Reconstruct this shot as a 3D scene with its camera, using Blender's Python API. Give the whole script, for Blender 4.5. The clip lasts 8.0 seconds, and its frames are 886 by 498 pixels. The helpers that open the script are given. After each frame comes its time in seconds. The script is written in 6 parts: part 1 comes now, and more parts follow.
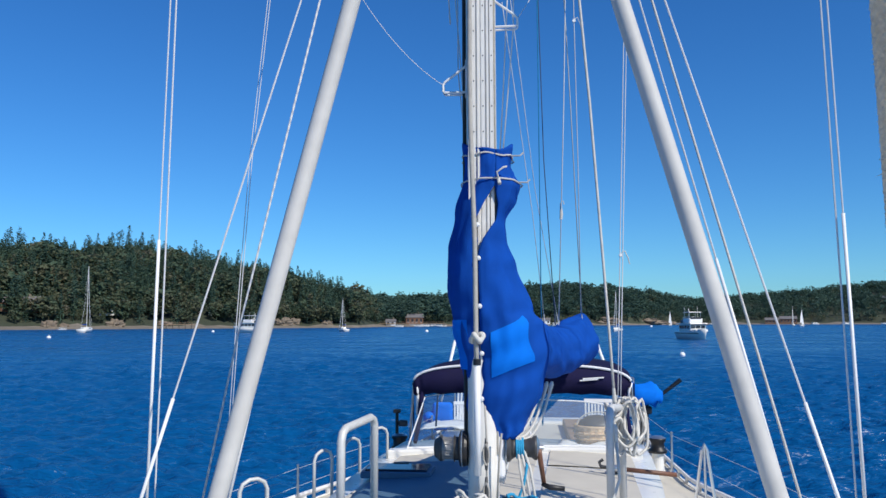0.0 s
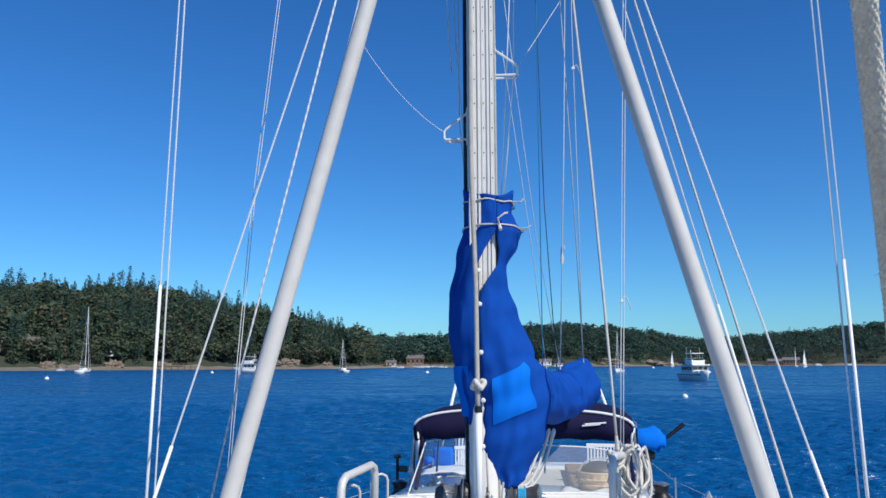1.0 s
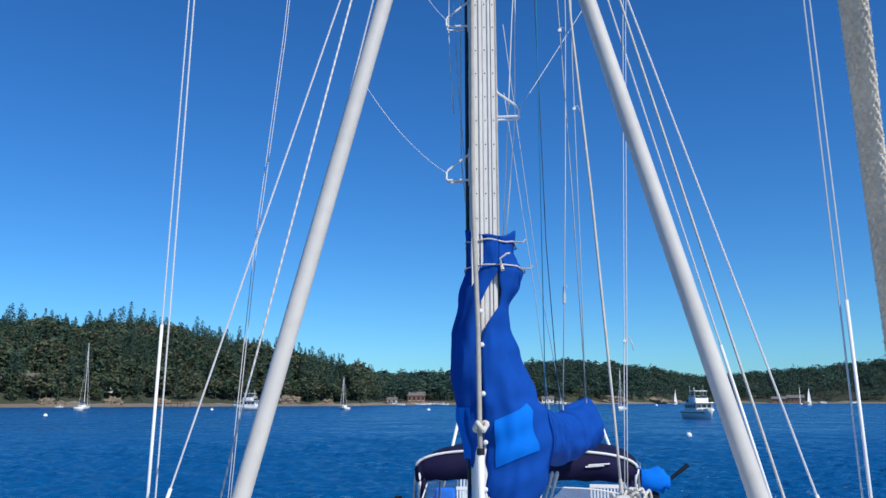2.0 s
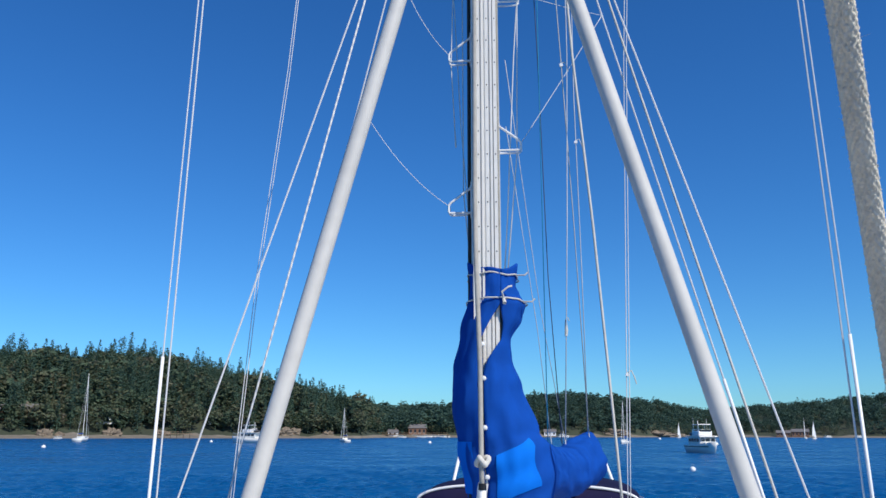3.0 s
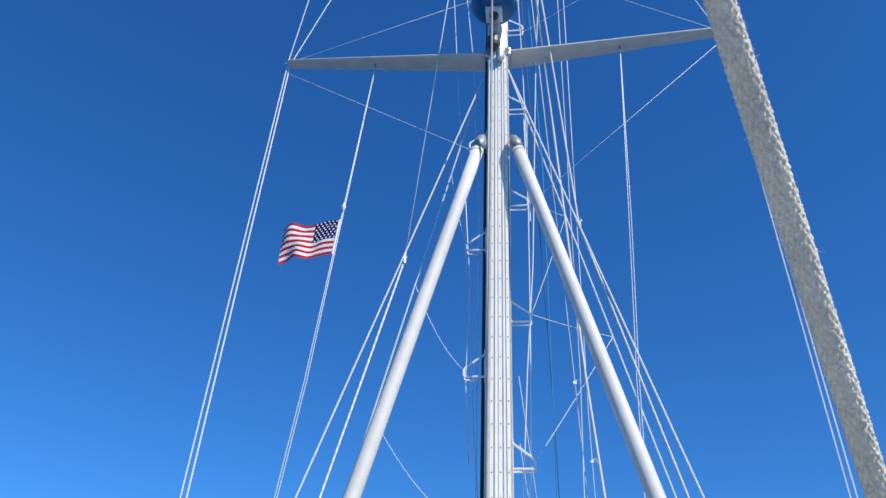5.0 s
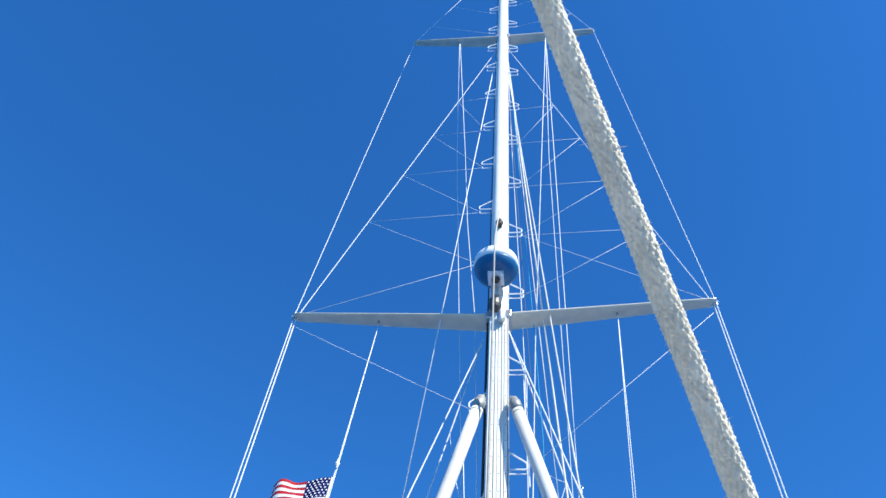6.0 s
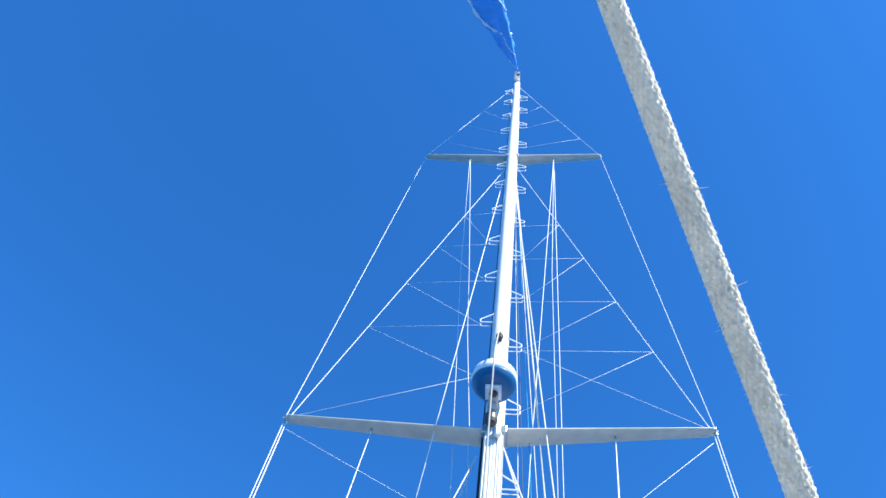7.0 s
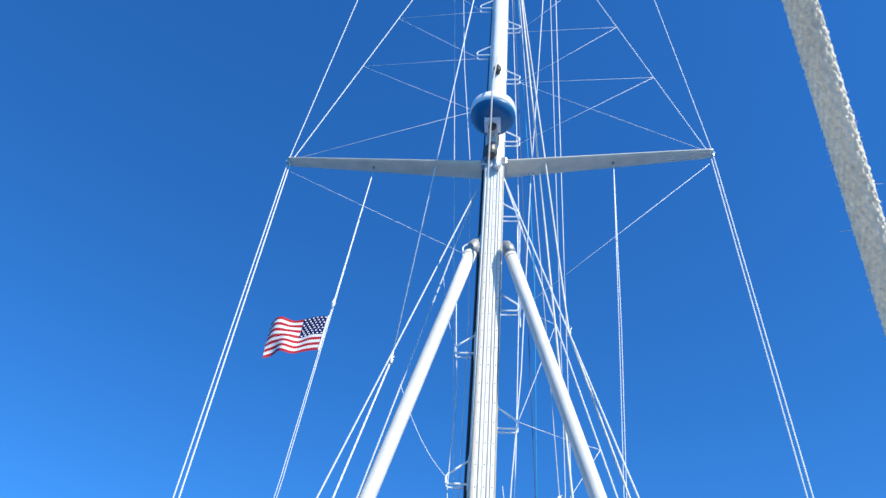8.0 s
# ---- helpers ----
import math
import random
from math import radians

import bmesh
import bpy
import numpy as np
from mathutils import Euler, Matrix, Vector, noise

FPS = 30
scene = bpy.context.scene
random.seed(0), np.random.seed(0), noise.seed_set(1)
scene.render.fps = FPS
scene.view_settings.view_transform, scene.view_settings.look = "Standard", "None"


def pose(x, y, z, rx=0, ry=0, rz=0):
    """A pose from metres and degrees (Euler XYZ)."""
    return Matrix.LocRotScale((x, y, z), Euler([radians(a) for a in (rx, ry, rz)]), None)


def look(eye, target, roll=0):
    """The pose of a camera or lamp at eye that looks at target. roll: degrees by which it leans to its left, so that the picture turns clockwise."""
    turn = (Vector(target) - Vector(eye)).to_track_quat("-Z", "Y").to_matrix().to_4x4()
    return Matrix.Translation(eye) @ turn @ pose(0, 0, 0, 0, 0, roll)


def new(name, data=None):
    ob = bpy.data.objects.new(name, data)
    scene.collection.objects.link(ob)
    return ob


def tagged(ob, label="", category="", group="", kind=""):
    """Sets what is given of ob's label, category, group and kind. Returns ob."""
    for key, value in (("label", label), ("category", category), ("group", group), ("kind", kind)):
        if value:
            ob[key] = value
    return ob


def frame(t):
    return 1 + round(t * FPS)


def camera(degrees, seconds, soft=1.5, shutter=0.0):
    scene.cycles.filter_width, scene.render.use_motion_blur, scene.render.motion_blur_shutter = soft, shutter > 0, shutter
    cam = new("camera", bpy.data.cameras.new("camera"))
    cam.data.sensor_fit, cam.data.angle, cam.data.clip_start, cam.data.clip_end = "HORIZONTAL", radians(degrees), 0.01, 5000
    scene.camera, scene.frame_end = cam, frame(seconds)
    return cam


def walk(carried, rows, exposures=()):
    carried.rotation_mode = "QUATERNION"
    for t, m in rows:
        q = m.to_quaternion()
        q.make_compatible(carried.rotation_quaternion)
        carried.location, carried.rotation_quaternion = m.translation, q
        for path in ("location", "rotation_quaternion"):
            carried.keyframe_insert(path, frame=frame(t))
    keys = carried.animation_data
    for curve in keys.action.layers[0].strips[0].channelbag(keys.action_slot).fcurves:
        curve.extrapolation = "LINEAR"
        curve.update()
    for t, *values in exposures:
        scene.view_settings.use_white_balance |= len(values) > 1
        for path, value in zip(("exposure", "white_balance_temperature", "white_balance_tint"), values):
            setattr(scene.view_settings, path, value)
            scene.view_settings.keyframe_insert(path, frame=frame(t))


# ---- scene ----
# ---------- camera ----------
cam = camera(58.4, 8.0, soft=1.5)
PATH = [
    (0, look((0.2560, -4.9042, 2.9855), (-0.2510, 0.0487, 3.4456), -0.12)),
    (0.5, look((0.2555, -4.9159, 3.0031), (-0.2512, 0.0237, 3.5895), -0.07)),
    (1, look((0.2543, -4.9165, 3.0169), (-0.2533, 0.0063, 3.7302), -0.09)),
    (1.5, look((0.2527, -4.9202, 3.0313), (-0.2589, -0.0165, 3.8633), -0.06)),
    (3, look((0.2511, -4.9313, 3.0491), (-0.2703, -0.0888, 4.1800), 0.22)),
    (3.5, look((0.2495, -4.9337, 3.0537), (-0.2749, -0.1154, 4.2820), 0.44)),
    (4, look((0.2452, -4.9286, 3.0630), (-0.2910, -0.1645, 4.4827), 0.69)),
    (4.5, look((0.2472, -4.9336, 3.0586), (-0.3330, -0.3999, 5.0857), 1.34)),
    (5, look((0.2562, -4.9348, 3.0734), (-0.3057, -0.8888, 5.9569), 2.77)),
    (5.2, look((0.2586, -4.9405, 3.0778), (-0.2902, -1.0905, 6.2205), 2.76)),
    (6.3, look((0.2632, -4.9755, 3.0880), (-0.2503, -2.4030, 7.3446), 8.53)),
    (6.5, look((0.2574, -4.9756, 3.0809), (-0.2547, -2.5856, 7.4428), 9.86)),
    (7, look((0.2321, -4.9432, 3.0666), (-0.2798, -2.6034, 7.4556), 12.28)),
    (7.5, look((0.2364, -4.9001, 3.0271), (-0.2228, -2.0593, 7.1160), 8.56)),
    (8, look((0.2363, -4.8751, 3.0277), (-0.2454, -1.2646, 6.4530), 5.63)),
]
walk(cam, PATH, [(0.0, -0.14, 6500, 10), (3.5, -0.08, 6500, 10), (4.0, -0.04, 6500, 10), (4.5, 0.10, 6500, 10), (5.0, 0.22, 6500, 9), (5.2, 0.28, 6500, 8), (6.3, 0.95, 6500, 4), (7.0, 1.08, 6500, 4), (7.5, 1.03, 6500, 4), (8.0, 0.68, 6500, 5)])

# ---------- daylight ----------
SUN_EL, SUN_AZ = 43.0, 133.0      # azimuth from +y towards +x
world = bpy.data.worlds.new("world")
scene.world = world
world.use_nodes = True
wn = world.node_tree
sky = wn.nodes.new("ShaderNodeTexSky")
sky.sky_type, sky.sun_disc = 'NISHITA', False
sky.sun_elevation, sky.sun_rotation = radians(SUN_EL), radians(SUN_AZ)
sky.altitude, sky.air_density, sky.dust_density, sky.ozone_density = 0, 1.0, 0.15, 3.2
sat = wn.nodes.new("ShaderNodeHueSaturation")
sat.inputs["Saturation"].default_value = 1.2
wn.links.new(sky.outputs[0], sat.inputs["Color"])
tint = wn.nodes.new("ShaderNodeMix")          # the film's cool white balance
tint.data_type, tint.blend_type = 'RGBA', 'MULTIPLY'
tint.inputs["Factor"].default_value = 1.0
tint.inputs["B"].default_value = (0.455, 0.92, 1.34, 1)
wn.links.new(sat.outputs[0], tint.inputs["A"])
wn.links.new(tint.outputs["Result"], wn.nodes["Background"].inputs[0])
wn.nodes["Background"].inputs[1].default_value = 0.105
sun = new("sun", bpy.data.lights.new("sun", 'SUN'))
sun.data.energy, sun.data.angle, sun.data.color = 4.8, radians(0.53), (1.0, 0.94, 0.83)
a, e = radians(SUN_AZ), radians(SUN_EL)
sun.matrix_world = look((0, 0, 60), (-math.sin(a) * math.cos(e), -math.cos(a) * math.cos(e), 60 - math.sin(e)))


# ---------- materials ----------
def mat(name, color, rough=0.5, metal=0.0, scale=20.0, vary=0.15, bump=0.0, fine=0.0, stain=None, spec=None):
    """A procedural surface: broad and fine variation of the colour, wear in the roughness, fine relief."""
    m = bpy.data.materials.new(name)
    m.use_nodes = True
    nt = m.node_tree
    b = nt.nodes["Principled BSDF"]
    b.inputs["Metallic"].default_value = metal
    if spec is not None:
        b.inputs["Specular IOR Level"].default_value = spec
    tc = nt.nodes.new("ShaderNodeTexCoord")
    n1 = nt.nodes.new("ShaderNodeTexNoise")
    n1.inputs["Scale"].default_value, n1.inputs["Detail"].default_value = scale * 0.12, 5
    n2 = nt.nodes.new("ShaderNodeTexNoise")
    n2.inputs["Scale"].default_value, n2.inputs["Detail"].default_value = scale, 4
    for n in (n1, n2):
        nt.links.new(tc.outputs["Object"], n.inputs["Vector"])
    add = nt.nodes.new("ShaderNodeMath")
    add.operation = 'ADD'
    nt.links.new(n1.outputs["Fac"], add.inputs[0])
    nt.links.new(n2.outputs["Fac"], add.inputs[1])
    r = nt.nodes.new("ShaderNodeMapRange")
    r.inputs["From Min"].default_value, r.inputs["From Max"].default_value = 0.6, 1.4
    nt.links.new(add.outputs[0], r.inputs["Value"])
    mix = nt.nodes.new("ShaderNodeMix")
    mix.data_type = 'RGBA'
    lo = stain or tuple(c * (1 - vary) for c in color)
    hi = tuple(min(1.0, c * (1 + vary * 0.6)) for c in color)
    mix.inputs["A"].default_value, mix.inputs["B"].default_value = (*lo, 1), (*hi, 1)
    nt.links.new(r.outputs[0], mix.inputs["Factor"])
    nt.links.new(mix.outputs["Result"], b.inputs["Base Color"])
    rr = nt.nodes.new("ShaderNodeMapRange")
    rr.inputs["To Min"].default_value, rr.inputs["To Max"].default_value = max(0.03, rough - 0.1), min(1, rough + 0.1)
    nt.links.new(n2.outputs["Fac"], rr.inputs["Value"])
    nt.links.new(rr.outputs[0], b.inputs["Roughness"])
    if bump:
        bp = nt.nodes.new("ShaderNodeBump")
        bp.inputs["Strength"].default_value, bp.inputs["Distance"].default_value = 0.6, bump
        src = n2
        if fine:
            src = nt.nodes.new("ShaderNodeTexNoise")
            src.inputs["Scale"].default_value, src.inputs["Detail"].default_value = fine, 3
            nt.links.new(tc.outputs["Object"], src.inputs["Vector"])
        nt.links.new(src.outputs["Fac"], bp.inputs["Height"])
        nt.links.new(bp.outputs["Normal"], b.inputs["Normal"])
    return m


def island_mat(name, colors, rough=0.8):
    """Foliage or the like: every loose piece takes its own tone."""
    m = bpy.data.materials.new(name)
    m.use_nodes = True
    nt = m.node_tree
    b = nt.nodes["Principled BSDF"]
    b.inputs["Roughness"].default_value = rough
    b.inputs["Specular IOR Level"].default_value = 0.2
    g = nt.nodes.new("ShaderNodeNewGeometry")
    ramp = nt.nodes.new("ShaderNodeValToRGB")
    while len(ramp.color_ramp.elements) < len(colors):
        ramp.color_ramp.elements.new(0.5)
    for i, c in enumerate(colors):
        ramp.color_ramp.elements[i].position = i / (len(colors) - 1)
        ramp.color_ramp.elements[i].color = (*c, 1)
    tc = nt.nodes.new("ShaderNodeTexCoord")
    n = nt.nodes.new("ShaderNodeTexNoise")
    n.inputs["Scale"].default_value = 0.09
    nt.links.new(tc.outputs["Object"], n.inputs["Vector"])
    ma = nt.nodes.new("ShaderNodeMath")
    ma.operation = 'MULTIPLY_ADD'
    ma.inputs[1].default_value = 0.34
    nt.links.new(g.outputs["Random Per Island"], ma.inputs[0])
    mb = nt.nodes.new("ShaderNodeMath")
    mb.operation = 'MULTIPLY_ADD'
    mb.inputs[1].default_value, mb.inputs[2].default_value = 1.9, -0.62
    nt.links.new(n.outputs["Fac"], mb.inputs[0])
    nt.links.new(mb.outputs[0], ma.inputs[2])
    nt.links.new(ma.outputs[0], ramp.inputs["Fac"])
    nt.links.new(ramp.outputs["Color"], b.inputs["Base Color"])
    # thin needles and leaves let part of the light through
    tr = nt.nodes.new("ShaderNodeBsdfTranslucent")
    nt.links.new(ramp.outputs["Color"], tr.inputs["Color"])
    mx = nt.nodes.new("ShaderNodeMixShader")
    mx.inputs[0].default_value = 0.42
    nt.links.new(b.outputs[0], mx.inputs[1])
    nt.links.new(tr.outputs[0], mx.inputs[2])
    nt.links.new(mx.outputs[0], nt.nodes["Material Output"].inputs[0])
    return m


def water_mat():
    m = bpy.data.materials.new("sea_water")
    m.use_nodes = True
    nt = m.node_tree
    b = nt.nodes["Principled BSDF"]
    b.inputs["Roughness"].default_value = 0.27
    b.inputs["IOR"].default_value = 1.333
    b.inputs["Specular IOR Level"].default_value = 0.34
    tc = nt.nodes.new("ShaderNodeTexCoord")
    mp = nt.nodes.new("ShaderNodeMapping")
    mp.inputs["Rotation"].default_value = (0, 0, radians(12))
    mp.inputs["Scale"].default_value = (0.42, 1.0, 1.0)
    nt.links.new(tc.outputs["Object"], mp.inputs["Vector"])
    waves = []
    for sc, det, w in ((0.5, 3, 0.36), (2.2, 4, 0.22), (7.0, 3, 0.10)):
        n = nt.nodes.new("ShaderNodeTexNoise")
        n.inputs["Scale"].default_value, n.inputs["Detail"].default_value = sc, det
        n.inputs["Distortion"].default_value = 0.4
        nt.links.new(mp.outputs[0], n.inputs["Vector"])
        k = nt.nodes.new("ShaderNodeMath")
        k.operation = 'MULTIPLY_ADD'
        k.inputs[1].default_value = w
        nt.links.new(n.outputs["Fac"], k.inputs[0])
        if waves:
            nt.links.new(waves[-1].outputs[0], k.inputs[2])
        else:
            k.inputs[2].default_value = 0
        waves.append(k)
    bp = nt.nodes.new("ShaderNodeBump")
    bp.inputs["Strength"].default_value, bp.inputs["Distance"].default_value = 1.0, WAVE
    nt.links.new(waves[-1].outputs[0], bp.inputs["Height"])
    nt.links.new(bp.outputs["Normal"], b.inputs["Normal"])
    n = nt.nodes.new("ShaderNodeTexNoise")
    n.inputs["Scale"].default_value, n.inputs["Detail"].default_value = 0.02, 4
    nt.links.new(mp.outputs[0], n.inputs["Vector"])
    mix = nt.nodes.new("ShaderNodeMix")
    mix.data_type = 'RGBA'
    mix.inputs["A"].default_value, mix.inputs["B"].default_value = (0.001, 0.072, 0.218, 1), (0.002, 0.090, 0.262, 1)
    nt.links.new(n.outputs["Fac"], mix.inputs["Factor"])
    nt.links.new(mix.outputs["Result"], b.inputs["Base Color"])
    # cat's-paws: gusts roughen the surface in streaks
    gust = nt.nodes.new("ShaderNodeTexNoise")
    gust.inputs["Scale"].default_value, gust.inputs["Detail"].default_value, gust.inputs["Roughness"].default_value = 0.10, 6, 0.72
    nt.links.new(tc.outputs["Object"], gust.inputs["Vector"])
    ruffle = nt.nodes.new("ShaderNodeMapRange")
    ruffle.inputs["From Min"].default_value, ruffle.inputs["From Max"].default_value = 0.36, 0.64
    ruffle.inputs["To Min"].default_value, ruffle.inputs["To Max"].default_value = 0.15, 0.40
    nt.links.new(gust.outputs["Fac"], ruffle.inputs["Value"])
    nt.links.new(ruffle.outputs[0], b.inputs["Roughness"])
    return m


def glass_mat(name, tint=(0.9, 0.95, 1.0), mixf=0.8, body=1.0):
    m = bpy.data.materials.new(name)
    m.use_nodes = True
    nt = m.node_tree
    b = nt.nodes["Principled BSDF"]
    b.inputs["Base Color"].default_value = (*(c * body for c in tint), 1)
    b.inputs["Roughness"].default_value = 0.06
    t = nt.nodes.new("ShaderNodeBsdfTransparent")
    t.inputs[0].default_value = (*tint, 1)
    mx = nt.nodes.new("ShaderNodeMixShader")
    mx.inputs[0].default_value = mixf
    nt.links.new(b.outputs[0], mx.inputs[1])
    nt.links.new(t.outputs[0], mx.inputs[2])
    nt.links.new(mx.outputs[0], nt.nodes["Material Output"].inputs[0])
    return m


def rope_mat(name, c1, c2, freq, rough=0.85):
    """Laid or braided cordage with a fleck that winds round it, along the object's own length coordinate."""
    m = bpy.data.materials.new(name)
    m.use_nodes = True
    nt = m.node_tree
    b = nt.nodes["Principled BSDF"]
    b.inputs["Roughness"].default_value = rough
    uv = nt.nodes.new("ShaderNodeUVMap")
    sp = nt.nodes.new("ShaderNodeSeparateXYZ")
    nt.links.new(uv.outputs[0], sp.inputs[0])
    k = nt.nodes.new("ShaderNodeMath")
    k.operation = 'MULTIPLY_ADD'
    k.inputs[1].default_value = freq
    nt.links.new(sp.outputs[1], k.inputs[0])
    nt.links.new(sp.outputs[0], k.inputs[2])
    fr = nt.nodes.new("ShaderNodeMath")
    fr.operation = 'FRACT'
    nt.links.new(k.outputs[0], fr.inputs[0])
    gt = nt.nodes.new("ShaderNodeMath")
    gt.operation = 'GREATER_THAN'
    gt.inputs[1].default_value = 0.55
    nt.links.new(fr.outputs[0], gt.inputs[0])
    mix = nt.nodes.new("ShaderNodeMix")
    mix.data_type = 'RGBA'
    mix.inputs["A"].default_value, mix.inputs["B"].default_value = (*c1, 1), (*c2, 1)
    nt.links.new(gt.outputs[0], mix.inputs["Factor"])
    nt.links.new(mix.outputs["Result"], b.inputs["Base Color"])
    return m


WAVE = 1.0
M = {
    "paint": mat("white_mast_paint", (0.80, 0.775, 0.72), 0.38, 0, 14, 0.10, 0.0006),
    "pole": mat("grey_white_pole_paint", (0.58, 0.565, 0.53), 0.6, 0, 10, 0.14, 0.0005, spec=0.3),
    # warm beige puts the sunlit deck's bounce light into the spreaders' colour
    "spreader": mat("deck_bounce_spreader_paint", (0.70, 0.62, 0.48), 0.5, 0, 8, 0.2, 0.0006),
    "cast": mat("grey_cast_metal", (0.30, 0.30, 0.29), 0.5, 0.3, 30, 0.25, 0.0006),
    "alu": mat("brushed_aluminium", (0.62, 0.62, 0.62), 0.35, 0.85, 40, 0.12, 0.0003),
    # slate blue: the shade on the starboard coachroof put into a colour
    "slate": mat("slate_blue_shade", (0.10, 0.175, 0.25), 0.5, 0, 5, 0.16, 0.0012, 300, spec=0.3),
    # milky body stands in for the sky's reflection in the port windscreen
    "haze": glass_mat("sky_haze_vinyl", (0.80, 0.86, 0.90), 0.78, 0.70),
    "railpipe": mat("dull_galvanised_pipe", (0.60, 0.60, 0.58), 0.55, 0.15, 60, 0.10),
    "winchgrey": mat("worn_grey_drum", (0.26, 0.26, 0.26), 0.4, 0.4, 40, 0.3, 0.0006),
    "steel": mat("stainless_steel", (0.62, 0.62, 0.62), 0.32, 0.9, 30, 0.10),
    "wire": mat("rigging_wire", (0.68, 0.68, 0.68), 0.6, 0.0, 60, 0.10),
    "pvc": mat("white_plastic_tube", (0.80, 0.80, 0.79), 0.4, 0, 12, 0.08),
    "black": mat("black_plastic", (0.012, 0.012, 0.014), 0.45, 0, 30, 0.3, 0.0005),
    "dark": mat("weathered_grey_fitting", (0.07, 0.07, 0.07), 0.5, 0.3, 40, 0.3, 0.0006),
    "rope": mat("white_rope", (0.62, 0.60, 0.55), 0.9, 0, 160, 0.25, 0.002),
    "greyrope": mat("weathered_grey_rope", (0.42, 0.40, 0.36), 0.9, 0, 160, 0.3, 0.002),
    "darkrope": mat("dark_blue_line", (0.05, 0.08, 0.14), 0.8, 0, 160, 0.3, 0.001),
    "cord": mat("thin_white_cord", (0.70, 0.70, 0.70), 0.8, 0, 100, 0.1),
    "bluerope": mat("turquoise_rope", (0.02, 0.30, 0.52), 0.8, 0, 160, 0.3, 0.002),
    "fleck": rope_mat("flecked_rope", (0.62, 0.62, 0.60), (0.42, 0.44, 0.48), 16.0),
    "cover": mat("blue_canvas", (0.006, 0.068, 0.36), 0.85, 0, 9, 0.26, 0.0015, 420, spec=0.06),
    "patch": mat("bright_blue_canvas", (0.004, 0.17, 0.72), 0.85, 0, 9, 0.15, 0.001, 420, spec=0.06),
    "sail": mat("blue_sunstrip_cloth", (0.06, 0.30, 0.70), 0.7, 0, 6, 0.2, 0.002, spec=0.25),
    "cloth": mat("white_sailcloth", (0.75, 0.76, 0.76), 0.7, 0, 10, 0.1, 0.001),
    "navy": mat("navy_canvas", (0.010, 0.009, 0.045), 0.85, 0, 10, 0.25, 0.001, 380, spec=0.2),
    "trim": mat("white_trim_tape", (0.78, 0.78, 0.78), 0.6, 0, 20, 0.08),
    "gel": mat("white_gelcoat", (0.74, 0.73, 0.69), 0.3, 0, 3, 0.07, 0.0004),
    "deck": mat("cream_nonskid_deck", (0.60, 0.56, 0.47), 0.75, 0, 5, 0.12, 0.0015, 260),
    "hatch": mat("dark_smoked_acrylic", (0.012, 0.016, 0.03), 0.12, 0, 5, 0.2),
    "teak": mat("weathered_teak", (0.30, 0.20, 0.12), 0.7, 0, 30, 0.35, 0.001),
    "brown": mat("reddish_brown_wood", (0.16, 0.07, 0.04), 0.5, 0, 30, 0.3, 0.0008),
    "wicker": mat("tan_wicker", (0.74, 0.52, 0.31), 0.8, 0, 60, 0.35, 0.004),
    "radblue": mat("blue_radome_paint", (0.006, 0.115, 0.27), 0.4, 0, 12, 0.15),
    "white": mat("white_enamel", (0.82, 0.82, 0.82), 0.3, 0, 12, 0.05),
    "red": mat("faded_red_cloth", (0.42, 0.02, 0.03), 0.75, 0, 14, 0.2, 0.0006, 300, spec=0.15),
    "flagblue": mat("navy_flag_cloth", (0.012, 0.018, 0.10), 0.75, 0, 14, 0.2, spec=0.15),
    "flagwhite": mat("white_flag_cloth", (0.75, 0.72, 0.72), 0.75, 0, 14, 0.1, spec=0.15),
    "clear": glass_mat("clear_vinyl", (0.84, 0.92, 0.97), 0.90, 0.35),
    "window": mat("dark_window_glass", (0.015, 0.02, 0.03), 0.08, 0, 5, 0.1),
    "earth": mat("forest_floor", (0.042, 0.052, 0.030), 0.95, 0, 0.5, 0.5, 0.2, stain=(0.026, 0.032, 0.020)),
    "beach": mat("pale_beach_stones", (0.20, 0.175, 0.14), 0.9, 0, 1.0, 0.45, 0.08),
    "rock": mat("tan_shore_rock", (0.24, 0.19, 0.14), 0.9, 0, 1.5, 0.45, 0.15),
    # needle and leaf tones are cooled and lifted to hold the distance haze
    "fir": island_mat("conifer_needles", [(0.055, 0.108, 0.089), (0.074, 0.138, 0.104), (0.097, 0.167, 0.115), (0.131, 0.193, 0.119)]),
    "farfir": island_mat("far_conifer_needles", [(0.053, 0.105, 0.089), (0.069, 0.130, 0.101), (0.089, 0.154, 0.113), (0.113, 0.178, 0.121)]),
    "leaf": island_mat("broadleaf_foliage", [(0.067, 0.111, 0.077), (0.094, 0.141, 0.087), (0.150, 0.165, 0.098), (0.210, 0.196, 0.140)]),
    "bark": mat("grey_brown_bark", (0.10, 0.075, 0.055), 0.9, 0, 3, 0.3),
    "cedar": mat("brown_house_siding", (0.20, 0.10, 0.06), 0.8, 0, 3, 0.3),
    "roof": mat("grey_house_roof", (0.16, 0.15, 0.15), 0.8, 0, 3, 0.25),
    "sea": water_mat(),
}


# ---------- building blocks ----------
def mesh_of(name, verts, faces, m, smooth=False, uvs=None):
    me = bpy.data.meshes.new(name)
    me.from_pydata([tuple(v) for v in verts], [], faces)
    for k in (m if isinstance(m, (list, tuple)) else [m]):
        me.materials.append(k)
    if smooth:
        me.polygons.foreach_set("use_smooth", [True] * len(me.polygons))
    if uvs:
        layer = me.uv_layers.new(name="UVMap")
        layer.data.foreach_set("uv", [c for p in me.polygons for i in p.vertices for c in uvs[i]])
    me.update()
    return me


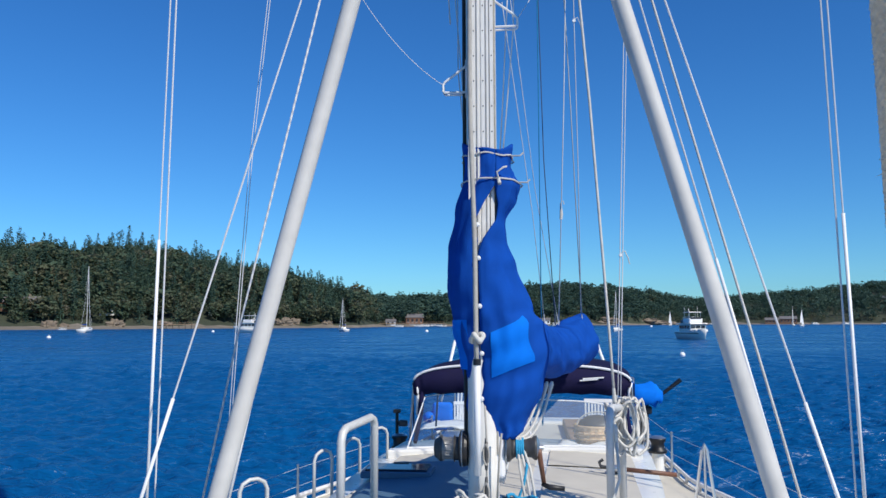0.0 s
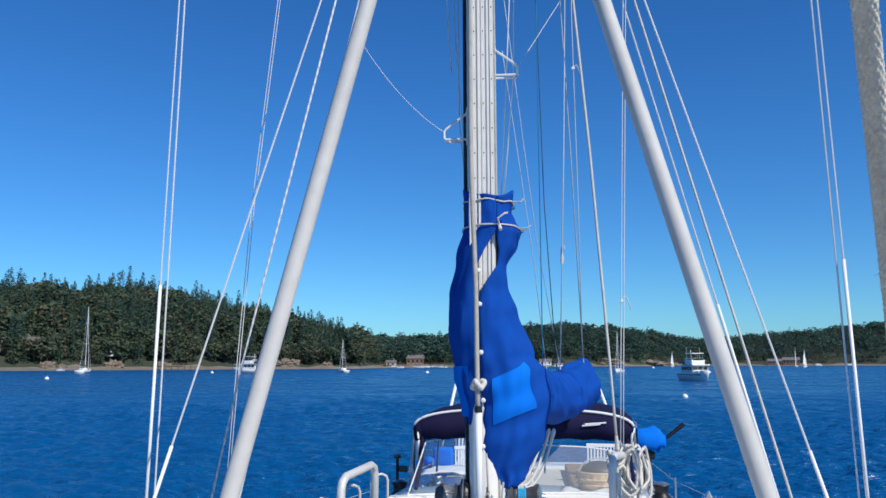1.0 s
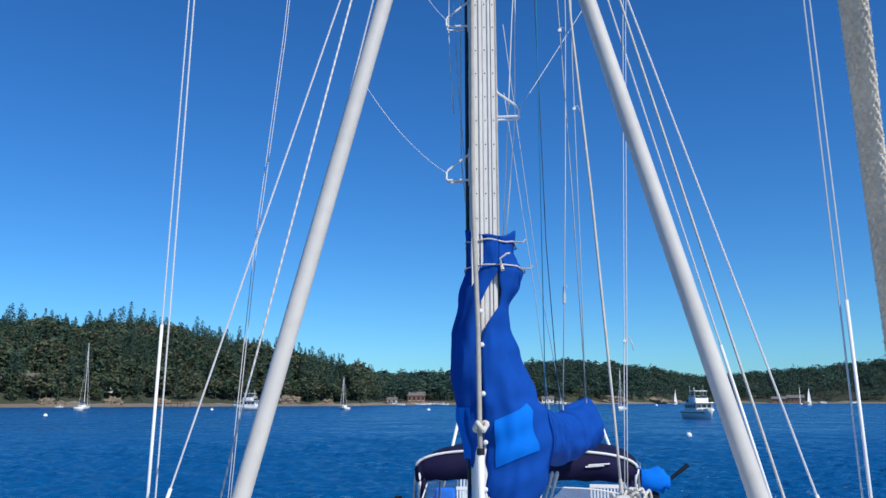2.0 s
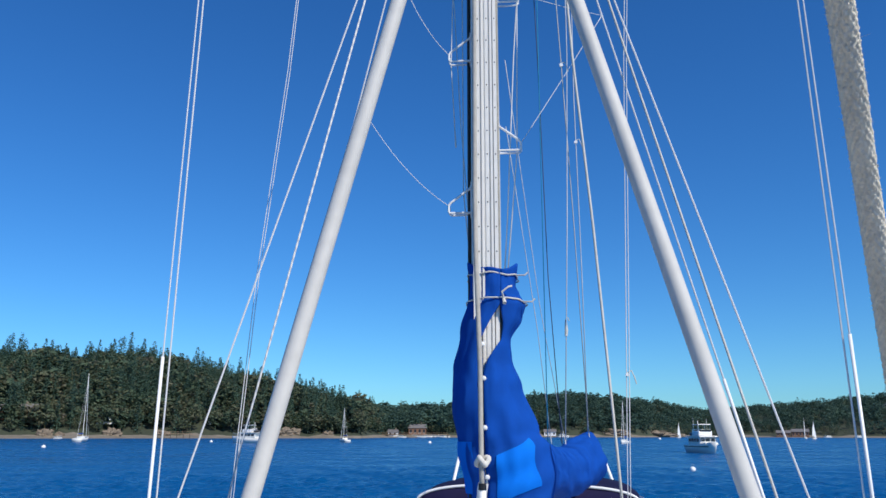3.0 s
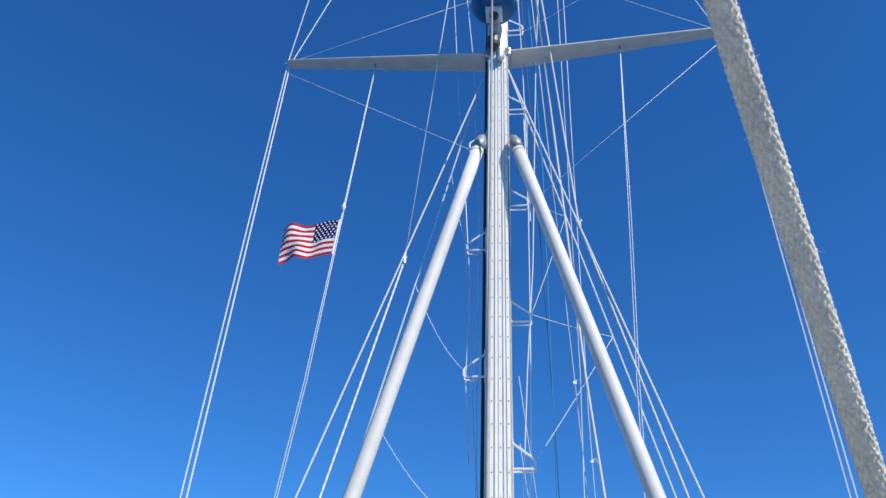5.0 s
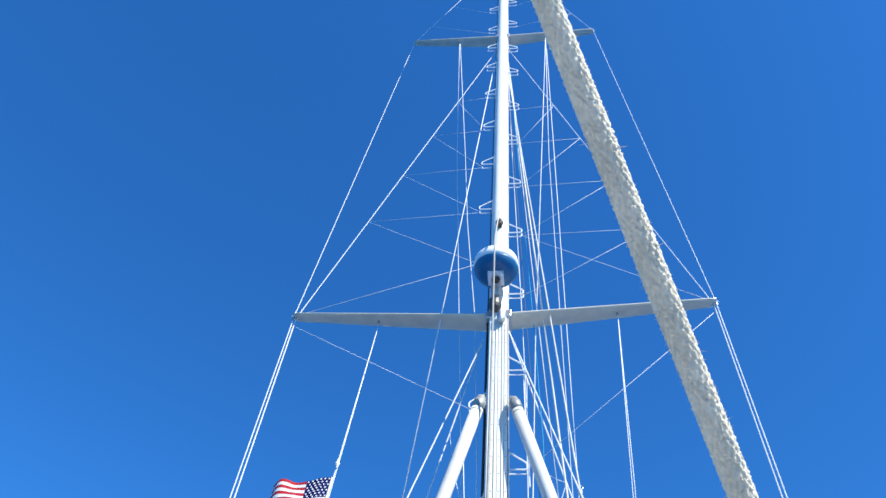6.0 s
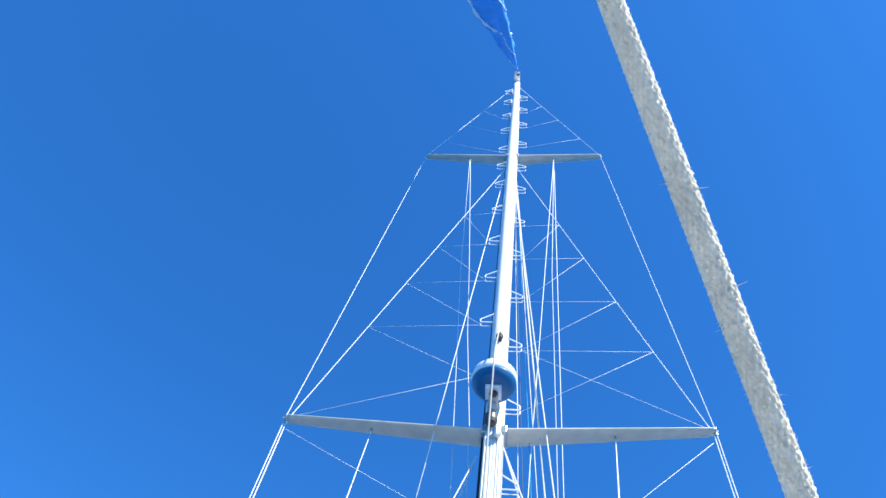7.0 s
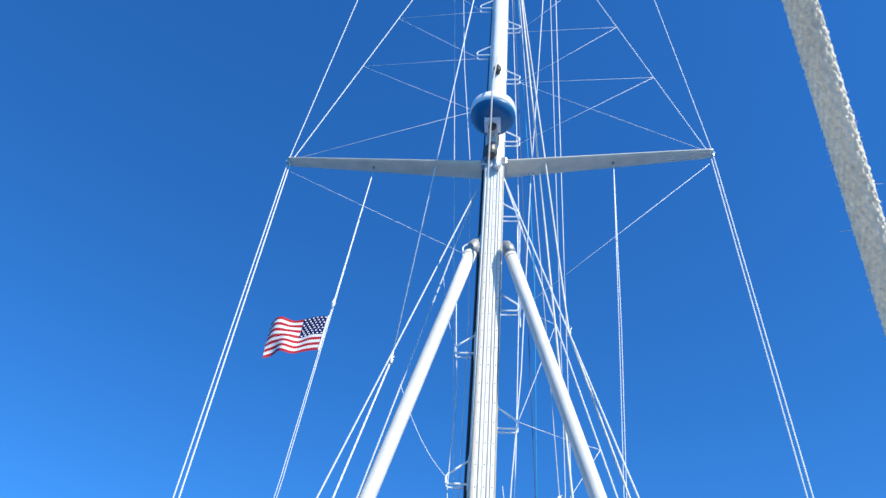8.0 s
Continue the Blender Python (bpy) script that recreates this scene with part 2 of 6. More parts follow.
def part(name, bm, m, parent, label="", smooth=False):
    """Link a bmesh, or a (verts, faces) pair, as one mesh object under a thing or a part."""
    if isinstance(bm, tuple):
        me = mesh_of(name, bm[0], bm[1], m, smooth, bm[2] if len(bm) > 2 else None)
    else:
        me = bpy.data.meshes.new(name)
        bm.to_mesh(me)
        bm.free()
        me.materials.append(m)
        if smooth:
            me.polygons.foreach_set("use_smooth", [True] * len(me.polygons))
    ob = new(name, me)
    ob.parent = parent
    return tagged(ob, label)


def thing(name, place, label, category, group="", rz=0.0):
    ob = new(name)
    ob.empty_display_size = 0.05
    ob.matrix_world = pose(*place, 0, 0, rz)
    return tagged(ob, label, category, group)


def sweep(pts, r, seg=8, closed_ends=True, shift=(0, 0, 0)):
    """A round tube along points; r is a radius or one radius a point."""
    pts = [Vector(p) - Vector(shift) for p in pts]
    rs = r if isinstance(r, (list, tuple)) else [r] * len(pts)
    verts, faces, uvs = [], [], []
    up, run = None, 0.0
    for i, p in enumerate(pts):
        d = (pts[min(i + 1, len(pts) - 1)] - pts[max(i - 1, 0)]).normalized()
        if up is None:
            up = d.orthogonal().normalized()
        up = (up - d * up.dot(d)).normalized()
        side = d.cross(up)
        run += (p - pts[i - 1]).length if i else 0
        for k in range(seg):
            w = 2 * math.pi * k / seg
            verts.append(p + (up * math.cos(w) + side * math.sin(w)) * rs[i])
            uvs.append((k / seg, run))
    for i in range(len(pts) - 1):
        for k in range(seg):
            a0, a1 = i * seg + k, i * seg + (k + 1) % seg
            faces.append((a0, a1, a1 + seg, a0 + seg))
    if closed_ends:
        faces.append(tuple(range(seg))[::-1])
        faces.append(tuple(range((len(pts) - 1) * seg, len(pts) * seg)))
    return verts, faces, uvs


def join(*pieces):
    verts, faces, uvs = [], [], []
    for p in pieces:
        o = len(verts)
        verts += [Vector(v) for v in p[0]]
        faces += [tuple(i + o for i in f) for f in p[1]]
        uvs += list(p[2]) if len(p) > 2 else [(0, 0)] * len(p[0])
    return verts, faces, uvs


def rounded_box(lo, hi, bevel=0.01, seg=2):
    bm = bmesh.new()
    lo, hi = Vector(lo), Vector(hi)
    bmesh.ops.create_cube(bm, size=1)
    bm.transform(Matrix.LocRotScale((lo + hi) / 2, None, hi - lo))
    if bevel:
        bmesh.ops.bevel(bm, geom=bm.edges[:], offset=bevel, segments=seg, profile=0.5, affect='EDGES')
    return bm


def lathe(profile, seg=20, at=(0, 0, 0), axis='Z'):
    """A turned form from (radius, height) pairs."""
    verts, faces = [], []
    for r, h in profile:
        for k in range(seg):
            w = 2 * math.pi * k / seg
            v = (r * math.cos(w), r * math.sin(w), h)
            if axis == 'X':
                v = (v[2], v[0], v[1])
            elif axis == 'Y':
                v = (v[0], v[2], v[1])
            verts.append(Vector(v) + Vector(at))
    for i in range(len(profile) - 1):
        for k in range(seg):
            a0, a1 = i * seg + k, i * seg + (k + 1) % seg
            faces.append((a0, a1, a1 + seg, a0 + seg))
    faces.append(tuple(range(seg))[::-1])
    faces.append(tuple(range((len(profile) - 1) * seg, len(profile) * seg)))
    return verts, faces


def lerp(p, q, s):
    return Vector(p).lerp(Vector(q), s)


def sagging(p, q, sag, n=12):
    return [lerp(p, q, i / n) - Vector((0, 0, 4 * sag * (i / n) * (1 - i / n))) for i in range(n + 1)]


def table(keys, v):
    """Linear interpolation in (key, value) pairs."""
    if v <= keys[0][0]:
        return keys[0][1]
    for (k0, v0), (k1, v1) in zip(keys, keys[1:]):
        if v <= k1:
            return v0 + (v1 - v0) * (v - k0) / (k1 - k0)
    return keys[-1][1]


def smooth_table(keys, v):
    """As table, but eased, for rounded outlines."""
    if v <= keys[0][0]:
        return keys[0][1]
    for (k0, v0), (k1, v1) in zip(keys, keys[1:]):
        if v <= k1:
            s = (v - k0) / (k1 - k0)
            return v0 + (v1 - v0) * s * s * (3 - 2 * s)
    return keys[-1][1]


# ---------- water and land ----------
SLOPE = 0.085
# one sheet in rings round the yacht, with wind waves where the bay lies open; the swell fades out where the rings grow too wide for it
rad, r = [0.0, 3.0, 6.0], 8.0
while r < 420:
    rad.append(r)
    r += max(0.05, r * r / 8200)
rad += [470, 560, 700, 1000, 1600, 2800, 4800]
bear = [-180 + 9 * i for i in range(15)] + list(np.linspace(-45, 40, 470)) + [50 + 10 * i for i in range(13)]
rad, bear = np.array(rad), np.radians(np.array(bear))
R_, B_ = np.meshgrid(rad, bear, indexing="ij")
X_, Y_ = R_ * np.sin(B_), R_ * np.cos(B_)
step = np.maximum(0.05, R_ * R_ / 8200)
Z_ = np.zeros_like(X_)
wr = random.Random(3)
for i in range(44):
    lam = 0.17 * (2.2 / 0.17) ** (i / 43)
    head = radians(76 + wr.gauss(0, 30))
    kx, ky = math.cos(head) * 6.2832 / lam, math.sin(head) * 6.2832 / lam
    amp = SLOPE * lam / 6.2832 * np.clip(lam / (2.2 * step) - 0.6, 0, 1)
    ph = kx * X_ + ky * Y_ + wr.uniform(0, 6.28)
    Z_ += amp * (np.sin(ph) + 0.25 * np.cos(2 * ph))
patchy = 0.85 + 0.22 * np.sin(X_ * 0.11 + Y_ * 0.05 + 1) * np.sin(Y_ * 0.16 - X_ * 0.03)
Z_ *= patchy * np.clip((R_ - 6) / 6, 0, 1) * (np.abs(B_) < radians(46))
nr, nb = X_.shape
verts = np.stack([X_, Y_, Z_], -1).reshape(-1, 3)
ii, jj = np.meshgrid(np.arange(nr - 1), np.arange(nb), indexing="ij")
j2 = (jj + 1) % nb
faces = np.stack([ii * nb + jj, ii * nb + j2, (ii + 1) * nb + j2, (ii + 1) * nb + jj], -1).reshape(-1, 4)
tagged(new("water", mesh_of("water", verts.tolist(), faces.tolist(), M["sea"], True)), "rippled deep blue sea water of a sheltered bay", "water", kind="structure")

EYE = Vector((0.25, -4.92, 3.0))
# azimuth from +y towards +x in degrees; rise of the tree tops; distance of the shore; depth to the crest; height of the wood
CREST = [(-60, .093), (-34.5, .095), (-28, .099), (-23.5, .089), (-20, .078), (-17, .066), (-13.7, .053), (-11.2, .040), (-10.6, .034), (-5.5, .036),
         (0.5, .050), (3.5, .051), (7.5, .044), (11.8, .0294), (15, .0340), (20, .0405), (24.5, .0488), (40, .0534), (60, .0460)]
SHORE = [(-60, 330), (-34, 400), (-20, 430), (-12, 455), (-10.3, 520), (-5.5, 560), (1, 690), (7, 720), (12, 860), (16, 880), (24, 900), (60, 900)]
DEPTH = [(-60, 200), (-20, 190), (-12, 70), (-10.3, 260), (1, 170), (8, 130), (12, 300), (24, 260), (60, 260)]
WOOD = [(-60, 24), (-14, 20), (-10.5, 17), (-4, 16), (2, 13), (60, 12)]


def land_height(az, r):
    s, d = table(SHORE, az), table(DEPTH, az)
    u = (r - s) / d
    crest = max(3.0, table(CREST, az) * (s + d) + 3 - table(WOOD, az))
    ripple = noise.noise((az * 0.5, r * 0.012, 3.1)) * 0.10 + noise.noise((az * 1.7, r * 0.03, 7.7)) * 0.05
    if u < 0:
        return u * 40 - 0.2
    if u < 0.07:
        return -0.2 + u / 0.07 * 1.7
    if u < 1:
        v = (u - 0.07) / 0.93
        return 1.5 + (crest - 1.5) * min(1.0, (math.sin(v * math.pi / 2) ** 0.9) * (1 + ripple))
    return crest * max(0.3, 1.0 - (u - 1) * 0.35)


def at_bearing(az, r, z=0.0):
    w = radians(az)
    return Vector((EYE.x + r * math.sin(w), EYE.y + r * math.cos(w), z))


us = [-0.03, 0, 0.03, 0.07, 0.1, 0.2, 0.3, 0.42, 0.55, 0.7, 0.85, 1.0, 1.25, 1.6, 2.2]
azs = [-60 + 0.5 * i for i in range(241)]
verts, faces, slot = [], [], []
for az in azs:
    for u in us:
        r = table(SHORE, az) * (1 + 0.012 * noise.noise((az * 0.8, 0, 0))) + u * table(DEPTH, az)
        verts.append(at_bearing(az, r, land_height(az, r)))
n = len(us)
for i in range(len(azs) - 1):
    for k in range(n - 1):
        faces.append((i * n + k, i * n + n + k, i * n + n + k + 1, i * n + k + 1))
        slot.append(1 if k < 3 else 0)
me = mesh_of("ground", verts, faces, [M["earth"], M["beach"]], True)
me.polygons.foreach_set("material_index", slot)
tagged(new("ground", me), "wooded hills with a pale stony beach along the bay", "hills", kind="structure")


def conifer(seed, n_tufts, bulk=1.0):
    rnd = random.Random(seed)
    v, f = [], []
    for k in range(3):
        w = 2 * math.pi * k / 3
        v.append((0.012 * math.cos(w), 0.012 * math.sin(w), -0.05))
    v.append((0, 0, 0.97))
    f += [(0, 1, 3), (1, 2, 3), (2, 0, 3)]
    lean, gap, fat = rnd.uniform(-.03, .03), rnd.uniform(0.06, 0.22), rnd.uniform(0.75, 1.2)
    bald = rnd.uniform(0, 6.283)
    for i in range(n_tufts):
        h = gap + (1 - gap) * (i / n_tufts) ** 0.8 * rnd.uniform(0.97, 1.0)
        w = rnd.uniform(0, 2 * math.pi)
        full = (0.155 * (1 - h) ** 0.6 + 0.012) * fat * (0.8 + 0.25 * math.sin(h * 23 + seed) + 0.15 * math.cos(w - bald))
        reach = full * rnd.uniform(0.35, 1.2)
        size = bulk * rnd.uniform(0.017, 0.036) * (1.15 - 0.55 * h)
        c = Vector((lean * h + reach * math.cos(w), reach * math.sin(w), h - 0.28 * reach + rnd.uniform(-.01, .01)))
        o = len(v)
        v += [c + Vector((rnd.uniform(-1, 1), rnd.uniform(-1, 1), rnd.uniform(-.6, .6))).normalized() * size * rnd.uniform(0.8, 1.3) for _ in range(4)]
        f += [(o, o + 1, o + 2), (o, o + 2, o + 3), (o, o + 3, o + 1), (o + 1, o + 3, o + 2)]
    return np.array([tuple(p) for p in v]), f


def broadleaf(seed, n_clumps):
    rnd = random.Random(seed)
    v, f = [], []
    for k in range(3):
        w = 2 * math.pi * k / 3
        v.append((0.025 * math.cos(w), 0.025 * math.sin(w), -0.05))
    v.append((0, 0, 0.7))
    f += [(0, 1, 3), (1, 2, 3), (2, 0, 3)]
    for i in range(n_clumps):
        z = rnd.uniform(-1, 1)
        w, q = rnd.uniform(0, 6.283), math.sqrt(1 - z * z)
        rad = rnd.uniform(0.55, 1.0)
        c = Vector((0.36 * q * math.cos(w) * rad, 0.36 * q * math.sin(w) * rad, 0.62 + 0.36 * z * rad))
        s = rnd.uniform(0.040, 0.085)
        o = len(v)
        v += [c + Vector((rnd.uniform(-1, 1), rnd.uniform(-1, 1), rnd.uniform(-.8, .8))).normalized() * s * rnd.uniform(0.8, 1.3) for _ in range(5)]
        f += [(o, o + 1, o + 2), (o, o + 2, o + 3), (o + 1, o + 3, o + 4), (o, o + 4, o + 2), (o + 3, o + 4, o)]
    return np.array([tuple(p) for p in v]), f


def forest(name, label, spots, protos, m):
    """One wood out of many single trees."""
    vs, fs, o = [], [], 0
    rnd = random.Random(len(spots))
    for (x, y, z), h, wide in spots:
        pv, pf = protos[rnd.randrange(len(protos))]
        w = rnd.uniform(0, 6.283)
        c, s = math.cos(w), math.sin(w)
        q = pv @ np.array([[c * wide, s * wide, 0], [-s * wide, c * wide, 0], [0, 0, 1]]) * h + np.array([x, y, z])
        vs.append(q)
        fs += [tuple(i + o for i in t) for t in pf]
        o += len(pv)
    me = bpy.data.meshes.new(name)
    me.from_pydata(np.concatenate(vs).tolist(), [], fs)
    me.materials.append(m)
    tagged(new(name, me), label, "forest", kind="stuff")


rnd = random.Random(11)
near_fir, near_leaf, far_fir, far_leaf, far_round = [], [], [], [], []
for az0, az1, count, far in ((-37, -10.8, 1800, False), (-13, 30, 6200, True)):
    for _ in range(count):
        az = rnd.uniform(az0, az1)
        u = rnd.uniform(0.06, 1.25) ** 0.9
        s, d = table(SHORE, az), table(DEPTH, az)
        if far and az < -10.4 and not (s > 500):
            continue
        r = s + u * d
        z = land_height(az, r)
        h = table(WOOD, az) * rnd.uniform(0.55, 1.05) * (1.22 if rnd.random() < 0.14 and not far else 1)
        leafy = rnd.random() < ((0.35 if u < 0.15 else 0.06) if far else (0.7 if u < 0.22 else 0.32))
        p = at_bearing(az, r, z - 0.5)
        if leafy:
            (far_leaf if far else near_leaf).append((p, h * (rnd.uniform(0.40, 0.72) if u < 0.25 else rnd.uniform(0.6, 0.95)), rnd.uniform(1.0, 1.5)))
        else:
            clump = 1 + 0.45 * noise.noise((az * 1.3, r * 0.02, 5.0)) if far else 1
            (far_round if far and rnd.random() < 0.5 else far_fir if far else near_fir).append((p, h * clump, rnd.uniform(1.2, 1.9) if far else rnd.uniform(0.8, 1.45)))
# tall firs that stand out at the end of the point
for az, dr, h in ((-11.25, 60, 17), (-11.5, 45, 13), (-12.25, 60, 17), (-12.6, 40, 15), (-13.4, 60, 19), (-13.8, 70, 18), (-14.6, 70, 18), (-27.6, 185, 25), (-28.0, 180, 22), (-23.2, 170, 23), (-22.9, 175, 21)):
    r = table(SHORE, az) + dr
    near_fir.append((at_bearing(az, r, land_height(az, r) - 0.5), h * 1.25, 0.95))
forest("forest", "dense dark green conifers on the near hillside", near_fir, [conifer(i, 220) for i in range(8)], M["fir"])
forest("broadleaf_forest", "lighter green broadleaf trees along the shore", near_leaf, [broadleaf(i, 150) for i in range(6)], M["leaf"])
forest("forest", "distant dark conifer woods across the bay", far_fir, [conifer(40 + i, 60, 1.6) for i in range(6)], M["farfir"])
forest("forest", "distant rounded dark green crowns across the bay", far_round, [broadleaf(60 + i, 46) for i in range(6)], M["farfir"])
forest("broadleaf_forest", "distant olive green trees by the far beach", far_leaf, [broadleaf(40 + i, 50) for i in range(5)], M["leaf"])


# ---------- the mast ----------
KX, KY = -0.0015, 0.0092


def on_mast(z, x=0.0, y=0.0):
    return Vector((KX * (z - 3) + x, KY * (z - 3) + y, z))


def section(z, hx, hy, n=28, power=2.6):
    c = on_mast(z)
    out = []
    for k in range(n):
        w = 2 * math.pi * k / n
        cx, sy = math.cos(w), math.sin(w)
        out.append(c + Vector((hx * math.copysign(abs(cx) ** (2 / power), cx), hy * math.copysign(abs(sy) ** (2 / power), sy), 0)))
    return out


def loft(rings_, close=True, caps=True):
    n = len(rings_[0])
    v = [p for ring in rings_ for p in ring]
    f = []
    for i in range(len(rings_) - 1):
        for k in range(n if close else n - 1):
            a0, a1 = i * n + k, i * n + (k + 1) % n
            f.append((a0, a1, a1 + n, a0 + n))
    if caps and close:
        f.append(tuple(range(n))[::-1])
        f.append(tuple(range((len(rings_) - 1) * n, len(rings_) * n)))
    return v, f


MAST_TOP = 20.6
mast = thing("mast", (0, 0, 0), "tall white painted aluminium sailboat mast with folding steps", "mast")
zs = [1.8, 2.1, 5, 8, 8.75, 11, 14, 17, 19, 20.0, MAST_TOP]
part("tube", loft([section(z, table([(1.8, .095), (17, .092), (20.6, .065)], z), table([(1.8, .135), (17, .13), (20.2, .08)], z)) for z in zs]), M["paint"], mast, "white painted mast tube", True)
part("collar", loft([section(z, h, h + .03) for z, h in ((1.78, .17), (1.84, .165), (1.88, .13), (1.92, .115))]), M["alu"], mast, "aluminium mast collar at the deck")
# raised tracks with their fastenings on the forward face
for i, x in enumerate((-.066, -.038, -.010, .019, .047, .072)):
    y0 = -0.137 + 0.42 * abs(x + 0.0) ** 1.6
    v, f = [], []
    w, h = (.011, .006) if i % 2 else (.007, .009)
    for z in (3.2, 5.5, 8.6):
        c = on_mast(z, x, y0)
        v += [c + Vector((-w, 0.01, 0)), c + Vector((-w, -h, 0)), c + Vector((w, -h, 0)), c + Vector((w, 0.01, 0))]
    for k in (0, 4):
        f += [(k + j, k + j + 1, k + j + 5, k + j + 4) for j in range(3)]
    f += [(0, 1, 2, 3), (11, 10, 9, 8)]
    track = part("sail_track", (v, f), M["paint"], mast)
    if i % 2:
        screws = [lathe([(.0045, 0), (.0045, -.003)], 6, on_mast(z, x, y0 - h + .001), 'Y') for z in np.arange(4.15, 8.5, 0.16)]
        for sv, sf in screws:
            part("screw", (sv, sf), M["dark"], track)
# cable below; above the spreaders its thin black run draws the mast's shaded edge
cable = part("cable", sweep([on_mast(z, -.104, -.03) for z in (2.2, 5, 8.4, 9.2, 14, 20.2)], [.013, .013, .012, .006, .005, .004], 8), M["black"], mast, "black cable down the side of the mast, thinned above to a dark line for its shaded edge")
part("halyard", sweep([on_mast(z, .088, -.085) for z in (2.2, 5, 8.7)], .007, 6), M["greyrope"], mast)


def mast_step(z, side):
    """A folded triangle of rod with a double tread, on a small base plate."""
    b, t = on_mast(z, side * .085), on_mast(z, side * .235)
    front = Vector((0, -.075, 0))
    pts = [b + front, b + front + Vector((side * .06, 0, 0)), t + front - Vector((side * .012, 0, 0)), t + front + Vector((0, 0, .010)), t + front + Vector((0, 0, .050)), t + front + Vector((-side * .012, 0, .068)), b + front + Vector((side * .01, 0, .165)), b + front + Vector((0, 0, .19))]
    v2 = [p + Vector((0, .055, 0)) for p in pts[:5]]
    part("mast_step", join(sweep(pts, .0075, 6), sweep(v2, .0065, 6), rounded_tuple(b + Vector((side * .005, -.04, .09)), (.012, .06, .24))), M["pvc"], mast)


def rounded_tuple(c, size):
    """A small plate as a (verts, faces) pair."""
    x, y, z = (s / 2 for s in size)
    v = [Vector(c) + Vector((i * x, j * y, k * z)) for i in (-1, 1) for j in (-1, 1) for k in (-1, 1)]
    return v, [(0, 1, 3, 2), (4, 6, 7, 5), (0, 4, 5, 1), (2, 3, 7, 6), (0, 2, 6, 4), (1, 5, 7, 3)]


LEFT_STEPS = [4.42, 5.48, 6.54, 7.59, 9.62, 10.60, 11.62, 12.63, 13.64, 14.61, 15.40, 16.20, 17.19, 18.06, 18.99, 19.74]
RIGHT_STEPS = [4.835, 5.906, 6.958, 8.02, 9.07, 10.12, 11.14, 12.22, 13.22, 14.40, 15.33, 16.45, 17.53, 18.44, 19.29]
for z in LEFT_STEPS:
    mast_step(z, -1)
for z in RIGHT_STEPS:
    mast_step(z, 1)


def spreader(root, tip, chord0, chord1, lead=.57):
    rings_ = []
    root, tip = Vector(root), Vector(tip)
    for s in (0, .02, .35, .7, .97, 1):
        c = root.lerp(tip, s)
        ch = (chord0 + (chord1 - chord0) * s) * (0.8 if s == 1 else 1)
        ring = []
        for k in range(14):
            w = 2 * math.pi * k / 14
            ring.append(c + Vector((0, ch / 2 * math.cos(w), 0.13 * ch * math.sin(w))))
        rings_.append(ring)
    ob = part("spreader", loft(rings_), M["spreader"], mast, "white aerofoil spreader in the warm tone of deck-reflected light", True)
    d = (tip - root).normalized()
    part("tip_fitting", join(sweep([tip - d * .03, tip + d * .02], [.022, .018], 8), sweep([tip + Vector((0, 0, -.04)), tip + Vector((0, 0, .06))], .012, 8)), M["steel"], ob)
    part("root_bracket", rounded_box(root + Vector((-.03, -.11, -.04)), root + Vector((.03, .11, .05)), .008), M["alu"], ob)
    m_ = root.lerp(tip, lead)
    part("line_block", join(sweep([m_ + Vector((0, 0, -.010)), m_ + Vector((0, 0, -.045))], .012, 8), rounded_tuple(m_ + Vector((0, 0, -.012)), (.05, .035, .010))), M["cast"], ob)
    return ob


TIP_L, TIP_R = Vector((-2.048, .09, 8.915)), Vector((2.038, .06, 8.975))
UP_L, UP_R = Vector((-1.515, .10, 15.94)), Vector((1.488, .10, 16.04))
spreader(on_mast(8.735, -.09), TIP_L, .23, .12, .551)
spreader(on_mast(8.75, .09), TIP_R, .23, .12, .524)
spreader(on_mast(15.86, -.085), UP_L, .20, .10, .46)
spreader(on_mast(15.87, .085), UP_R, .20, .10, .44)
# fittings under the radar and at the masthead
part("deck_light", join(lathe([(.05, 0), (.062, .03), (.062, .10), (.04, .13)], 14, on_mast(8.72, -.03, -.19)), rounded_tuple(on_mast(8.79, -.03, -.14), (.05, .1, .05))), M["dark"], mast, "grey deck floodlight")
part("steaming_light", join(lathe([(.035, 0), (.04, .02), (.04, .09), (.03, .12)], 12, on_mast(8.56, .03, -.18)), rounded_tuple(on_mast(8.60, .03, -.14), (.04, .09, .03))), M["alu"], mast)
part("radar_bracket", join(rounded_tuple(on_mast(8.985, -.02, -.22), (.10, .24, .03)), rounded_tuple(on_mast(8.925, -.02, -.18), (.06, .12, .10))), M["pole"], mast, "white radar bracket")
# this horn stands in for the block that the pole lift runs from
part("horn", join(lathe([(.03, 0), (.045, .04), (.02, .10)], 10, on_mast(10.14, .0, -.17)), rounded_tuple(on_mast(10.19, 0, -.13), (.05, .06, .10))), M["dark"], mast)
part("masthead", join(rounded_tuple(on_mast(20.62, 0, -.06), (.12, .42, .10)), lathe([(.05, 0), (.05, .03)], 12, on_mast(20.6, -.015, -.26), 'X')), M["alu"], mast)
part("mast_winch_pad", rounded_box((-.088, -.09, 2.06), (.132, .09, 2.40), .02), M["white"], mast, "white winch pad on the mast foot")

